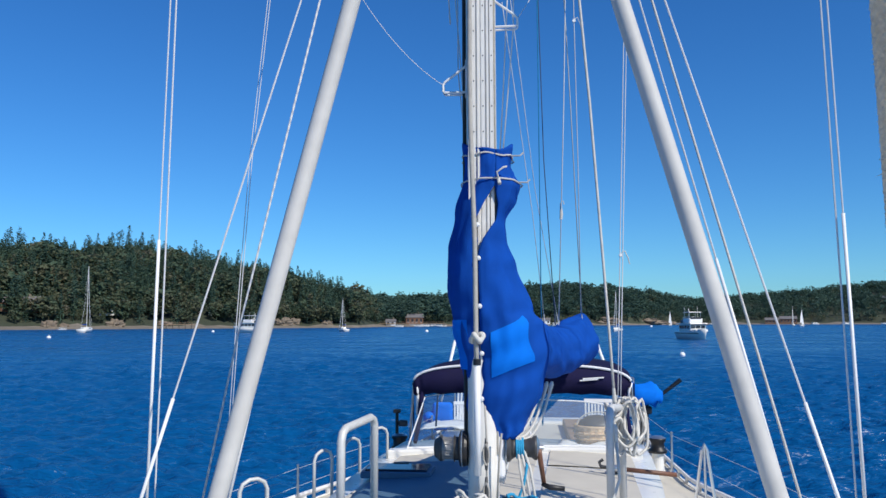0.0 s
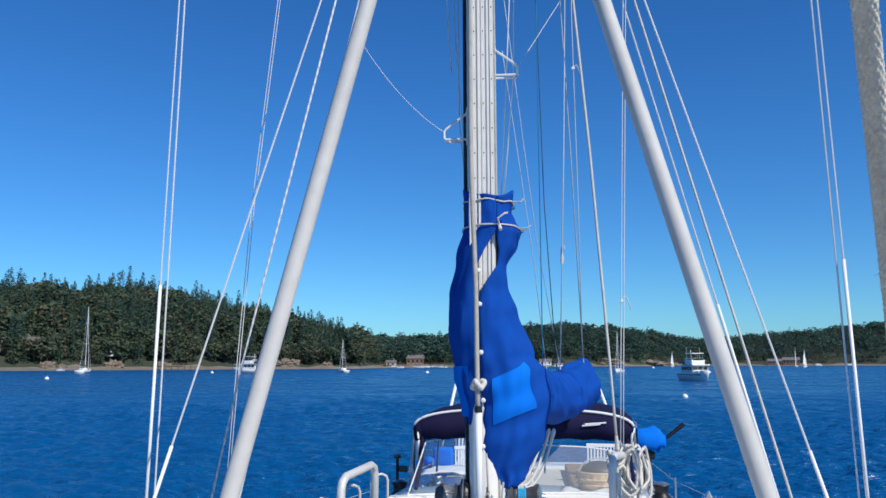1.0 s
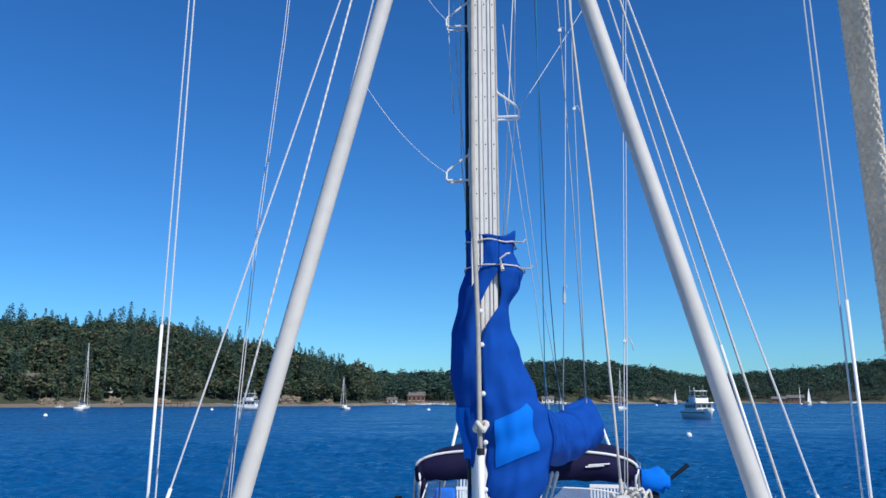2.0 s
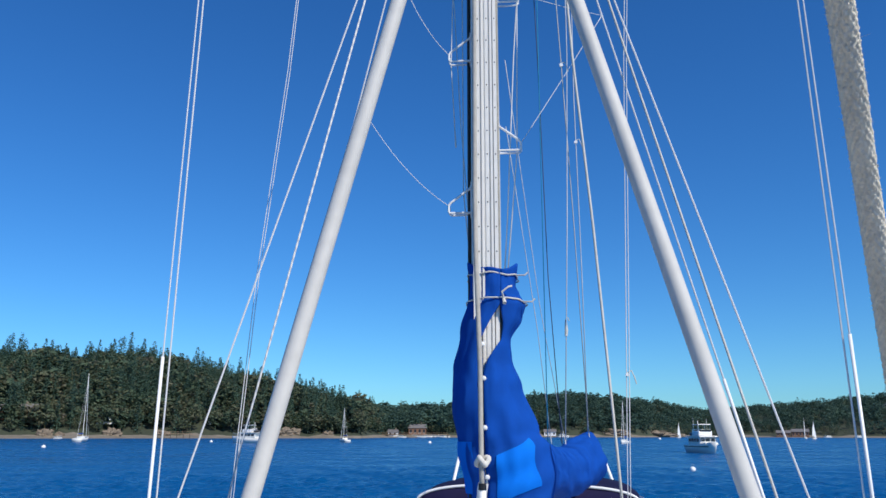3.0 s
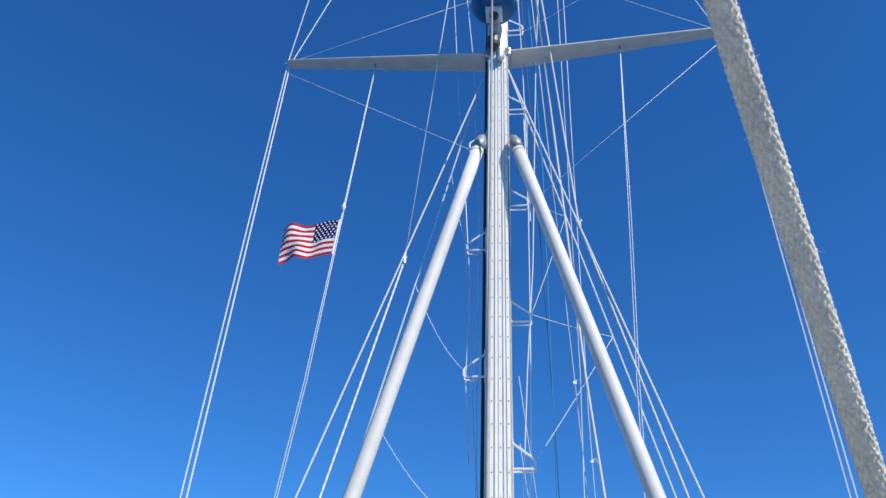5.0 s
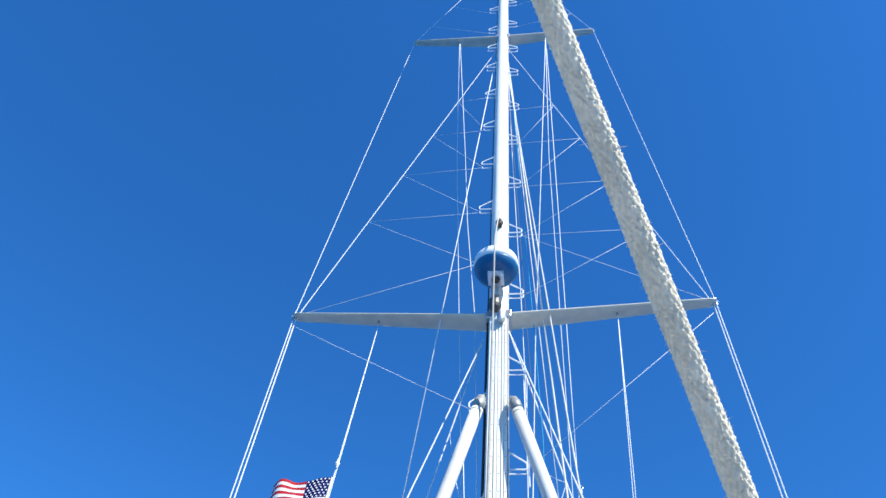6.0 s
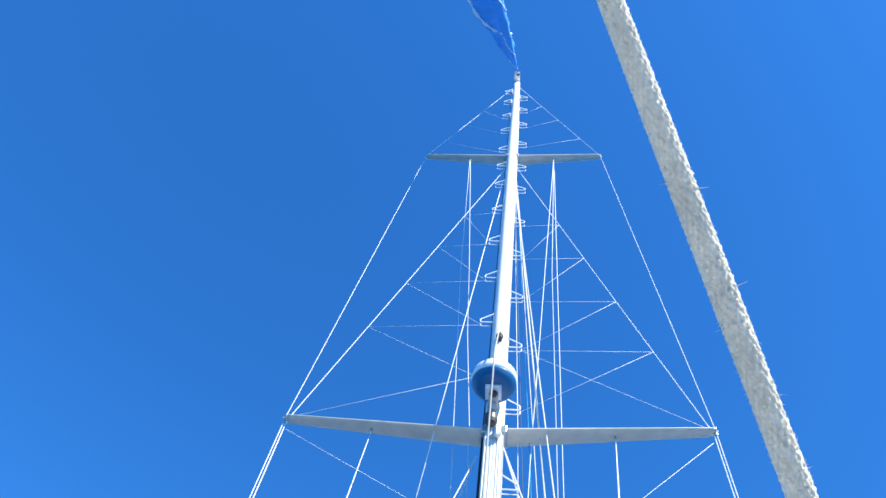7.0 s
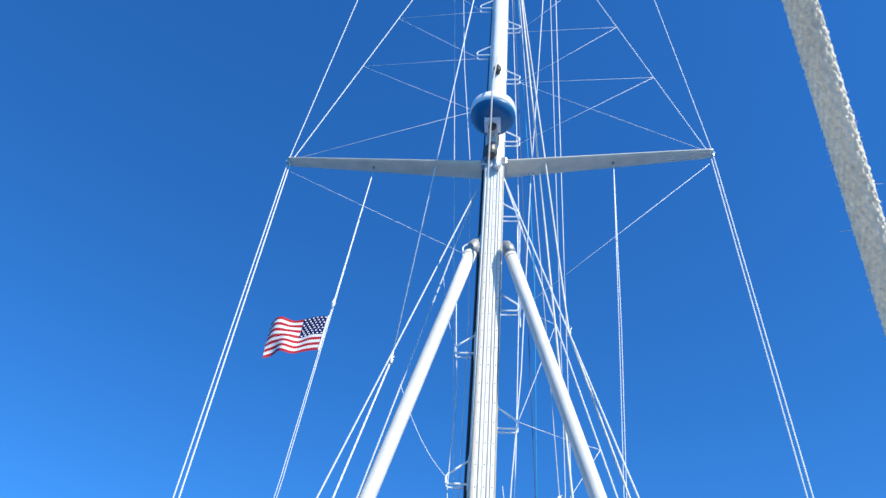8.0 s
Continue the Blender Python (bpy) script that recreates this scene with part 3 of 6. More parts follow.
radar = thing("radar_dome", on_mast(9.0, -.016, -.36), "white radar dome with a blue underside on the mast", "radar")
part("dome", lathe([(.213, .085), (.217, .15), (.212, .20), (.18, .25), (.11, .275), (.01, .28)], 36), M["white"], radar, "white upper shell", True)
part("base", lathe([(.06, 0), (.14, .004), (.185, .03), (.208, .075), (.213, .085)], 36), M["radblue"], radar, "blue lower shell", True)
part("mount", join(rounded_tuple((0, .02, -.008), (.15, .16, .02)), rounded_tuple((-.06, .02, -.024), (.03, .14, .03)), rounded_tuple((.06, .02, -.024), (.03, .14, .03))), M["white"], radar)
part("cable_gland", lathe([(.035, -.05), (.035, -.018)], 12, (0, .02, 0)), M["dark"], radar, "dark cable gland")


# ---------- stowed poles ----------
def stowed_pole(top, bottom, label):
    top, bottom = Vector(top), Vector(bottom)
    ob = thing("spinnaker_pole", bottom, label, "pole", "stowed poles beside the mast")
    d = (top - bottom).normalized()
    n = 10
    part("tube", sweep([bottom + d * .12 + (top - bottom - d * .26) * (i / n) for i in range(n + 1)], .050, 20, shift=bottom), M["pole"], ob, "pale grey painted tube", True)
    part("top_fitting", sweep([top - d * .16, top - d * .06, top - d * .05, top - d * .01, top], [.051, .051, .042, .036, .02], 16, shift=bottom), M["cast"], ob, "grey cast end fitting", True)
    part("jaw", join(sweep([top - d * .04, top + Vector((0, .05, .05)), top + Vector((0, .10, .03))], .014, 8, shift=bottom), rounded_tuple(top - bottom + Vector((0, .04, 0)), (.05, .09, .05))), M["cast"], ob)
    part("bottom_fitting", sweep([bottom + d * .14, bottom + d * .05, bottom], [.051, .045, .025], 16, shift=bottom), M["cast"], ob)
    part("band", sweep([top - d * .20, top - d * .19], .0505, 16, shift=bottom), M["black"], ob)
    return ob


stowed_pole((-.128, -.15, 7.60), (-1.494, -.89, 1.42), "pale grey spinnaker pole stowed against the mast to starboard")
stowed_pole((.126, -.15, 7.58), (1.648, -.897, 1.42), "pale grey spinnaker pole stowed against the mast to port")


# ---------- standing rigging ----------
def stay(name, p, q, r, label, m="wire", cover=None, category="rigging wire", group="shrouds", turnbuckle=True, cr=.011):
    """A wire from its lower end p to its upper end q, with a turnbuckle and, where given, a plastic cover up to a height."""
    p, q = Vector(p), Vector(q)
    ob = thing(name, p, label, category, group)
    part("wire", sweep([p, p.lerp(q, .5), q], r, 6, shift=p), M[m], ob)
    d = (q - p).normalized()
    if turnbuckle:
        part("turnbuckle", sweep([p, p + d * .08, p + d * .085, p + d * .30, p + d * .305, p + d * .36], [.006, .006, .011, .011, .007, .006], 8, shift=p), M["steel"], ob)
    if cover:
        s = (cover - p.z) / (q.z - p.z)
        part("cover", sweep([p + d * .04, p.lerp(q, s)], cr, 10, shift=p), M["pvc"], ob, "white plastic shroud cover", True)
    return ob


def extend(low, high, z):
    """The point of the line through two points at the height z."""
    low, high = Vector(low), Vector(high)
    return low + (high - low) * ((z - low.z) / (high.z - low.z))


DECK = 1.32
cap_l = extend((-2.244, .28, 2.936), TIP_L, DECK + .02)
cap_r = extend((2.296, .29, 2.414), TIP_R, DECK + .02)
stay("shroud", cap_l, TIP_L, .0052, "starboard cap shroud wire with a white lower cover", cover=3.55)
stay("shroud", cap_l + Vector((.045, .03, 0)), TIP_L + Vector((.022, .01, 0)), .006, "starboard intermediate shroud wire beside the cap shroud")
stay("shroud", cap_r, TIP_R, .0052, "port cap shroud wire with a white lower cover", cover=3.66)
stay("shroud", cap_r + Vector((-.040, .03, 0)), TIP_R + Vector((-.022, .01, 0)), .006, "port intermediate shroud wire beside the cap shroud")
low_l = extend((-1.841, -.29, 2.534), (-.155, .04, 8.456), DECK + .02)
low_r = extend((1.79, -.29, 2.539), (.093, .04, 8.573), DECK + .02)
stay("shroud", low_l, (-.143, .04, 8.50), .006, "starboard forward lower shroud with a white cover", cover=2.535)
stay("shroud", low_r, (.086, .04, 8.60), .006, "port forward lower shroud with a white cover", cover=2.54)
aft_l, aft_r = Vector((-1.91, .60, DECK + .02)), Vector((2.08, .62, DECK + .02))
AFT_TOP_L, AFT_TOP_R = Vector((-.165, .10, 8.50)), Vector((.10, .10, 8.60))
stay("shroud", aft_l, AFT_TOP_L, .006, "starboard aft lower shroud with a white cover", cover=2.75)
stay("shroud", aft_r, AFT_TOP_R, .006, "port aft lower shroud with a white cover", cover=3.40)
# upper panels
for tip, up, side in ((TIP_L, UP_L, -1), (TIP_R, UP_R, 1)):
    name = "starboard" if side < 0 else "port"
    stay("shroud", tip + Vector((0, 0, .03)), up, .0042, f"{name} upper cap shroud between the spreader tips", turnbuckle=False)
    stay("shroud", tip + Vector((-side * .04, 0, .03)), on_mast(15.5, side * .09), .0048, f"{name} diagonal shroud from spreader tip to mast", turnbuckle=False)
    stay("shroud", up + Vector((0, 0, .03)), on_mast(20.3, side * .07), .0042, f"{name} topmost shroud to the masthead", turnbuckle=False)


# ---------- running rigging ----------
def line(name, pts, r, label, m="rope", category="rope", group="halyards", seg=6, ends=True):
    pts = [Vector(p) for p in pts]
    ob = thing(name, pts[0], label, category, group)
    part("line", sweep(pts, r, seg, shift=pts[0]), M[m], ob, "", True)
    if ends:
        d = (pts[1] - pts[0]).normalized()
        part("splice", sweep([pts[0], pts[0] + d * .02, pts[0] + d * .10], [r * .8, r * 1.7, r * 1.1], 8, shift=pts[0]), M[m], ob)
    return ob


BEND_L, BEND_R = Vector((-.725, 0, 6.48)), Vector((.615, 0, 6.78))
line("halyard", [(-1.67, -.56, DECK), (-1.381, -.45, 2.962), BEND_L], .0068, "white halyard flecked with grey yarn led to the starboard deck", "fleck")
line("halyard", [BEND_L, on_mast(15.6, -.07, -.02)], .0060, "white halyard from the upper mast to a starboard shackle", "trim")
line("halyard", [(1.84, -.58, DECK), (1.585, -.50, 2.441), BEND_R, (.448, 0, 9.10), (.251, -.01, 11.79), on_mast(15.3, .02, -.10)], .0072, "white halyard led to the port deck", "rope")
for p, label in ((BEND_L, "starboard"), (BEND_R, "port")):
    ob = thing("snap_shackle", p, f"small steel shackle that gathers the {label} halyard", "shackle", "shackles on the halyards")
    part("body", lathe([(.008, -.03), (.018, -.015), (.018, .015), (.008, .03)], 10), M["steel"], ob)
    part("ring", sweep([(.02 * math.cos(w), 0, .045 + .02 * math.sin(w)) for w in np.linspace(0, 6.283, 13)], .004, 6), M["steel"], ob)
# flag halyards, doubled, from the spreaders
for dx in (0, .018):
    line("flag_halyard", [(-1.87 + dx, .56, DECK), (-1.753 + dx, .49, 2.947), (-1.658 + dx, .43, 4.131), (-1.476 + dx, .33, 5.65), (-1.169, .08, 8.80)], .0032, "thin doubled flag halyard under the starboard spreader", "cord")
for dx in (0, .018):
    line("flag_halyard", [(.858 + dx, .50, 2.30), (.880 + dx, .50, 2.934), (.918 + dx, .45, 4.079), (.960 + dx, .30, 5.62), (1.020 + dx, .15, 6.957), (1.110, .06, 8.84)], .0032, "thin doubled flag halyard under the port spreader", "cord")
# from the upper spreaders and the masthead
line("halyard", [(-.09, .10, 3.9), (-.155, .10, 4.6), (-.165, .10, 7.0), (-.246, .10, 8.886), (-.387, .10, 10.52), (-.479, .10, 12.05), (-.735, .10, 15.86)], .004, "thin dark line from upper spreader to mast foot", "cord")
line("halyard", [(-.08, .12, 3.9), (-.175, .14, 5.1), (-.225, .20, 5.99), (-.282, .20, 6.83), (-.412, .20, 9.0), (-.601, .20, 12.18), (-.745, .10, 15.86)], .0038, "thin pale line from upper spreader to mast foot", "cord")
line("halyard", [(.10, .10, 3.9), (.133, .10, 4.40), (.192, .10, 5.58), (.253, .10, 6.47), (.328, .10, 8.48), (.690, .10, 15.9)], .0042, "pale line from port upper spreader to mast", "cord")
line("halyard", [(.245, .10, 6.9), (.240, .10, 7.37), (.211, .10, 8.88), (.127, .10, 11.97), (.06, .12, 15.2)], .0036, "thin pale line down the port side of the mast", "cord")
line("halyard", [(.12, 0, 3.9), (.205, .02, 4.84), (.222, .0, 5.92), (.232, .0, 6.96), (.215, .04, 8.02)], .004, "slack white line tied between mast steps", "cord")
line("halyard", [(-.20, .04, 4.9), (-.232, .02, 5.50), (-.215, .05, 6.3), (-.236, .02, 6.56), (-.29, .08, 7.4)], .0036, "slack white line outside the starboard mast steps", "cord")
line("topping_lift", [(.526, 2.2, 2.96), (.439, 2.0, 4.396), (.388, 1.75, 6.406), (.10, .15, 13.4)], .0042, "thin dark topping lift from the boom", "darkrope")
line("lazy_jack", [(.789, 2.6, 2.96), (.679, 2.0, 4.882), (.592, 1.6, 6.214), (.10, .15, 14.5)], .0045, "white lazy jack line from the boom", "rope")
line("lazy_jack", [(.79, 2.75, 2.96), (.748, 2.2, 4.428), (.691, 1.6, 5.923), (.70, .2, 15.9)], .0042, "white line from boom end to upper spreader", "cord")
line("lazy_jack", [(.544, 2.0, 2.90), (.609, 1.8, 4.83), (.650, 1.7, 6.367), (.603, .6, 9.38), (.602, .3, 12.31), (.690, .12, 15.9)], .0045, "white line with a hook above the boom", "cord")
line("lazy_jack", [(.56, 2.4, 2.98), (.359, 1.9, 4.115), (.13, .2, 5.6)], .003, "thin lazy jack from mast to boom", "cord")
line("lazy_jack", [(.43, 2.0, 2.96), (.33, 1.7, 3.9), (.13, .2, 5.1)], .003, "thin lazy jack leg from mast to boom", "cord")
line("halyard", [(.80, .10, 2.48), (.770, .06, 2.942), (.679, .05, 4.357), (.587, .05, 5.533), (.523, .05, 6.737), (.446, .05, 8.168), (.371, .05, 9.525), (.06, .05, 15.0)], .0085, "thick white halyard tied to the rail by the mast", "rope")
line("halyard", [(.36, .10, 2.35), (.36, .10, 7.4), (.32, .10, 8.7), (.10, .10, 14.6)], .0032, "thin blue line down the port side of the mast", "bluerope")
hook = thing("line_hook", (.575, 1.9, 3.86), "pale plastic hook and lashing on a boom line", "hook")
part("lashing", sweep([(0, 0, 0), (.005, 0, .05), (0, 0, .14)], [.012, .014, .006], 8), M["rope"], hook)
part("tail", sweep([(0, 0, .14), (.02, 0, .16), (.03, 0, .13)], .004, 6), M["rope"], hook)
for p, sz in (((.592, 1.6, 6.22), .016), ((.705, 1.75, 5.55), .014), ((.90, .48, 3.43), .010)):
    ob = thing("block", p, "small white rope block with a knotted tail", "block", "blocks on the rigging")
    part("cheek", lathe([(sz, -.012), (sz * 1.15, 0), (sz, .012)], 12, axis='Y'), M["pvc"], ob)
    part("tail", sweep([(0, 0, sz), (.03, .01, sz + .02), (.05, .0, -.02), (.06, .01, -.06)], .004, 6), M["rope"], ob)


# thin lacing that keeps lines off the steps
def lacing(pts, label):
    line("lacing_line", pts, .0023, label, "cord", "cord", "lacing between shrouds and mast steps", 5, False)


for steps, side, low, high, tip in ((LEFT_STEPS, -1, aft_l, AFT_TOP_L, TIP_L), (RIGHT_STEPS, 1, aft_r, AFT_TOP_R, TIP_R)):
    for i in range(3):
        node = extend(low, high, steps[i] + (.95 if side < 0 else 1.12))
        lacing(sagging(node, on_mast(steps[i] + .05, side * .235, -.07), .085 if side < 0 else .01), "thin slack cord from lower shroud to mast step")
        if side > 0 and i < 2:
            lacing(sagging(node, on_mast(steps[i + 1] + .06, side * .235, -.07), .01), "thin level cord from lower shroud to mast step")
    lacing([tip + Vector((-side * .05, 0, -.15)), on_mast(steps[3 if side < 0 else 2] + .05, side * .23)], "thin cord from spreader tip to mast step")
    lacing([tip + Vector((-side * .06, 0, .04)), on_mast(steps[4 if side < 0 else 5] + .05, side * .23)], "thin cord from spreader tip up to mast step")
    dlow, dhigh = tip + Vector((-side * .04, 0, .03)), on_mast(15.5, side * .09)
    for i in range(5, 9):
        node = extend(dlow, dhigh, steps[i] + (-.03 if side < 0 else .12))
        lacing([node, on_mast(steps[i] + .05, side * .22)], "thin level cord from diagonal shroud to mast step")
        lacing([node, on_mast(steps[i - 1] + .05, side * .22)], "thin slanting cord from diagonal shroud to mast step")
    dlow, dhigh = (UP_L if side < 0 else UP_R), on_mast(20.3, side * .07)
    for i in (11, 12, 13):
        lacing([extend(dlow, dhigh, steps[i] + .5), on_mast(steps[i] + .05, side * .22)], "thin cord from topmost shroud to mast step")


# ---------- the ensign ----------
def ensign(hoist_top, hoist_bottom, fly):
    hoist_top, hoist_bottom = Vector(hoist_top), Vector(hoist_bottom)
    ob = thing("flag", hoist_top, "small red and white striped flag with a starred blue canton", "flag")
    nx, down = 30, hoist_bottom - hoist_top
    out = Vector((-1, 0.12, -0.04)).normalized()

    def at(u, v, lift=0.0):
        wave = .030 * u * math.sin(9.5 * u + 1.9 * v) + .015 * u * math.sin(17 * u - 3.5 * v)
        fold = .05 * max(0, u - .72) * (1 + v)
        p = down * v + out * fly * (u - .06 * u * v * v) + Vector((0.0, -1, 0)) * (wave + lift)
        return p + Vector((0, 0, .022 * math.sin(8 * u + 1.2) * u - fold))

    def cloth(name, u0, u1, v0, v1, m, label=""):
        cols = max(2, int(nx * (u1 - u0)))
        v = [at(u0 + (u1 - u0) * i / cols, v0 + (v1 - v0) * j / 2) for i in range(cols + 1) for j in range(3)]
        f = [(i * 3 + j, i * 3 + 3 + j, i * 3 + 4 + j, i * 3 + 1 + j) for i in range(cols) for j in range(2)]
        return part(name, (v, f), M[m], ob, label, True)

    for k in range(13):
        cloth("stripe", .42 if k < 7 else 0, 1, k / 13, (k + 1) / 13, "red" if k % 2 == 0 else "flagwhite")
    canton = cloth("canton", 0, .42, 0, 7 / 13, "flagblue", "navy canton")
    for row in range(7):
        for col in range(6 if row % 2 == 0 else 5):
            u = .035 + .07 * col + (0 if row % 2 == 0 else .035)
            w = .04 + row * .077
            c = at(u, w, .003)
            v = [c] + [c + Vector((r * math.sin(q), 0, r * math.cos(q))) for q, r in ((math.pi * i / 5, .0105 if i % 2 == 0 else .0048) for i in range(10))]
            part("star", (v, [(0, 1 + i, 1 + (i + 1) % 10) for i in range(10)]), M["flagwhite"], canton)
    part("heading", sweep([(0, 0, 0), down], .006, 6), M["cloth"], ob)


ensign((-1.345, .21, 7.075), (-1.375, .235, 6.745), .50)
knot = thing("rope_knot", (-1.322, .20, 7.20), "knotted pale halyard tail above the flag", "knot")
part("knot", lathe([(.006, -.04), (.014, -.02), (.02, 0), (.012, .02), (.005, .05)], 8), M["cord"], knot)


# ---------- headsail, and the sheet beside the eye ----------
HEAD, STEM = Vector((-.03, -.22, 20.40)), Vector((-.56, -7.25, 1.5))


def furled(name, head, foot, s0, s1, rad, label, turns, m, seedv):
    """A sail rolled on its stay: a spiral ridge and creases run up it."""
    ob = thing(name, foot, label, "sail")
    n, seg = 150, 22
    rings_ = []
    for i in range(n + 1):
        s = s0 + (s1 - s0) * i / n
        c = head.lerp(foot, s)
        r = smooth_table(rad, s)
        ring = []
        for k in range(seg):
            w = 2 * math.pi * k / seg
            q = r * (1 + .16 * math.cos(w - turns * 6.283 * s) ** 5 + .12 * noise.noise((w * 1.2 + seedv, s * 60, seedv)))
            ring.append(c + Vector((math.cos(w), math.sin(w) * .95, -.35 * math.sin(w))) * q - foot)
        rings_.append(ring)
    part("rolled_cloth", loft(rings_), M[m], ob, "blue protective strip cloth", True)
    edge = []
    for i in range(220):
        s = s0 + .004 + (s1 - s0 - .01) * i / 219
        c = head.lerp(foot, s)
        w = turns * 6.283 * s * .35 + .6
        q = smooth_table(rad, s) * 1.07
        edge.append(c + Vector((math.cos(w), math.sin(w) * .95, -.35 * math.sin(w))) * q - foot)
    part("leech_tape", sweep(edge, [max(.006, .10 * smooth_table(rad, s0 + (s1 - s0) * i / 219)) * (1 + .5 * math.sin(i * 1.1)) for i in range(220)], 6), M["cloth"], ob, "white leech edge")
    part("forestay", sweep([head - foot, (0, 0, 0)], .006, 6), M["wire"], ob)
    part("swivel", lathe([(.02, -.06), (.035, -.04), (.035, .04), (.02, .06)], 12, head.lerp(foot, max(0.004, s0 - .012)) - foot), M["dark"], ob)
    part("furling_drum", lathe([(.11, .1), (.11, .12), (.07, .13), (.07, .2), (.11, .21), (.11, .23)], 20), M["black"], ob)


furled("furled_jib", HEAD, STEM, .02, .95, [(.0, .02), (.10, .055), (.25, .12), (.45, .175), (.75, .18), (.95, .08)], "jib rolled on its forestay with blue strip and white edge", 9, "sail", 1.3)
furled("furled_staysail", HEAD + Vector((.03, .10, .0)), STEM + Vector((.42, .55, 0)), .015, .95, [(.0, .012), (.10, .022), (.45, .05), (.95, .05)], "slim inner sail rolled on its stay with blue strip", 11, "sail", 5.1)

# the braided sheet from the clew aft to the rail
SHEET_A, SHEET_B = Vector((0.5152, -4.3262, 2.9623)), Vector((0.3508, -4.6894, 3.2673))
sd = (SHEET_B - SHEET_A).normalized()
sheet_top, sheet_low = SHEET_B + sd * 1.40, extend(SHEET_A, SHEET_B, DECK + .06)


def braided(name, p, q, r, stitch, label, near):
    """A plaited rope: two families of strands over and under each other, laid fine along the stretch near (start, end)."""
    ob = thing(name, p, label, "rope")
    p, q = Vector(p), Vector(q)
    length = (q - p).length
    d = (q - p).normalized()
    u = d.orthogonal().normalized()
    w = d.cross(u)
    seg, strands = 72, 12
    runs, x = [0.0], 0.0
    while x < length:
        x += .00046 if near[0] < x < near[1] else .006
        runs.append(min(x, length))
    S, A = np.meshgrid(np.array(runs), np.arange(seg) * 2 * np.pi / seg, indexing="ij")
    sag = np.array([noise.noise((x * 34, 0.5, 2.2)) for x in runs])[:, None]
    g, h = strands * A / (2 * np.pi) + .5 * S / stitch + .12 * sag, strands * A / (2 * np.pi) - .5 * S / stitch
    fg, fh = g - np.floor(g), h - np.floor(h)
    over = (np.floor(g) + np.floor(h)) % 2 == 0
    lane, run = np.where(over, fg, fh), np.where(over, fh, fg)
    bump = np.sqrt(np.clip(1 - (2 * lane - 1) ** 2, 0, 1)) * (.35 + .65 * np.sin(np.pi * run) ** .7)
    fuzz = np.array([[noise.noise((k * .9, x * 1300, 9.1)) for k in range(seg)] for x in runs])
    rad = r * (.90 + .20 * bump + .13 * fuzz + .04 * sag)
    base = np.array(d)[None, None] * S[..., None]
    v = base + (np.array(u) * np.cos(A)[..., None] + np.array(w) * np.sin(A)[..., None]) * rad[..., None]
    n = len(runs)
    f = [(i * seg + k, i * seg + (k + 1) % seg, (i + 1) * seg + (k + 1) % seg, (i + 1) * seg + k) for i in range(n - 1) for k in range(seg)]
    part("braid", (v.reshape(-1, 3).tolist(), f), M["sheet"], ob, "worn fuzzy white braid", True)
    rr = random.Random(4)
    hairs_v, hairs_f = [], []
    for _ in range(3400):
        s, a0 = rr.uniform(*near), rr.uniform(0, 6.283)
        o = u * math.cos(a0) + w * math.sin(a0)
        b = d * s + o * r * 1.04
        far = rr.uniform(.0005, .0014) if rr.random() < .985 else rr.uniform(.003, .006)
        t = b + o * far + d * rr.uniform(-.002, .002) + o.cross(d) * rr.uniform(-.0015, .0015)
        side = (d + o.cross(d)) * .00016
        k = len(hairs_v)
        hairs_v += [b - side, b + side, t]
        hairs_f.append((k, k + 1, k + 2))
    part("fuzz", (hairs_v, hairs_f), M["sheet"], ob)
    part("eye_splice", sweep([d * length, d * (length + .05), d * (length + .08) + u * .03, d * (length + .05) + u * .05, d * length + u * .015], r * .9, 10), M["sheet"], ob)
    return ob


M["sheet"] = mat("worn_white_braid", (0.78, 0.70, 0.56), 0.95, 0, 300, 0.25, 0.0004, 2500, spec=0.1)
reach = (SHEET_A - sheet_low).length
braided("jib_sheet", sheet_low, sheet_top, .0051, .0032, "thick worn white braided jib sheet led aft to the rail", (reach - .02, reach + .80))
ob = thing("clew_shackle", sheet_top + sd * .06, "steel clew ring where the sheet meets the sail", "shackle")
part("ring", sweep([(.03 * math.cos(w), .03 * math.sin(w), 0) for w in np.linspace(0, 6.283, 17)], .005, 8), M["steel"], ob)
foot_ = HEAD.lerp(STEM, .80)
part("clew_strap", sweep([(0, 0, 0), foot_ - (sheet_top + sd * .06)], [.012, .02], 8), M["cloth"], ob, "white webbing clew strap")
ob = thing("sheet_block", sheet_low + Vector((0, 0, -.04)), "stainless sheet block on the side deck", "block")
part("cheek", lathe([(.04, -.02), (.045, 0), (.04, .02)], 14, axis='X'), M["steel"], ob)
part("base", rounded_box((-.03, -.05, -.06), (.03, .05, -.03), .005), M["steel"], ob)

# ---------- the mainsail cover ----------
COVER_L = [(2.29, .06), (2.34, .0), (2.40, -.085), (2.49, -.108), (2.60, -.114), (2.74, -.138), (2.94, -.180), (3.19, -.222), (3.43, -.214), (3.65, -.165), (3.865, -.118), (3.96, -.112), (4.065, -.122)]
COVER_R = [(2.29, .20), (2.34, .262), (2.60, .365), (2.80, .40), (2.98, .38), (3.05, .315), (3.33, .205), (3.50, .155), (3.61, .150), (3.75, .215), (3.835, .238), (3.91, .205), (3.96, .182), (4.065, .192)]
GAP = [(2.29, .012), (2.42, .035), (2.52, .004), (3.40, .004), (3.47, .012), (3.60, .060), (3.70, .045), (3.80, .006), (3.81, .0008), (4.065, .0008)]
SLIT = [(2.29, .085), (2.42, .012), (2.52, -.005), (3.40, -.020), (3.50, .0), (3.62, .035), (3.70, .06), (3.81, .085), (4.065, .09)]
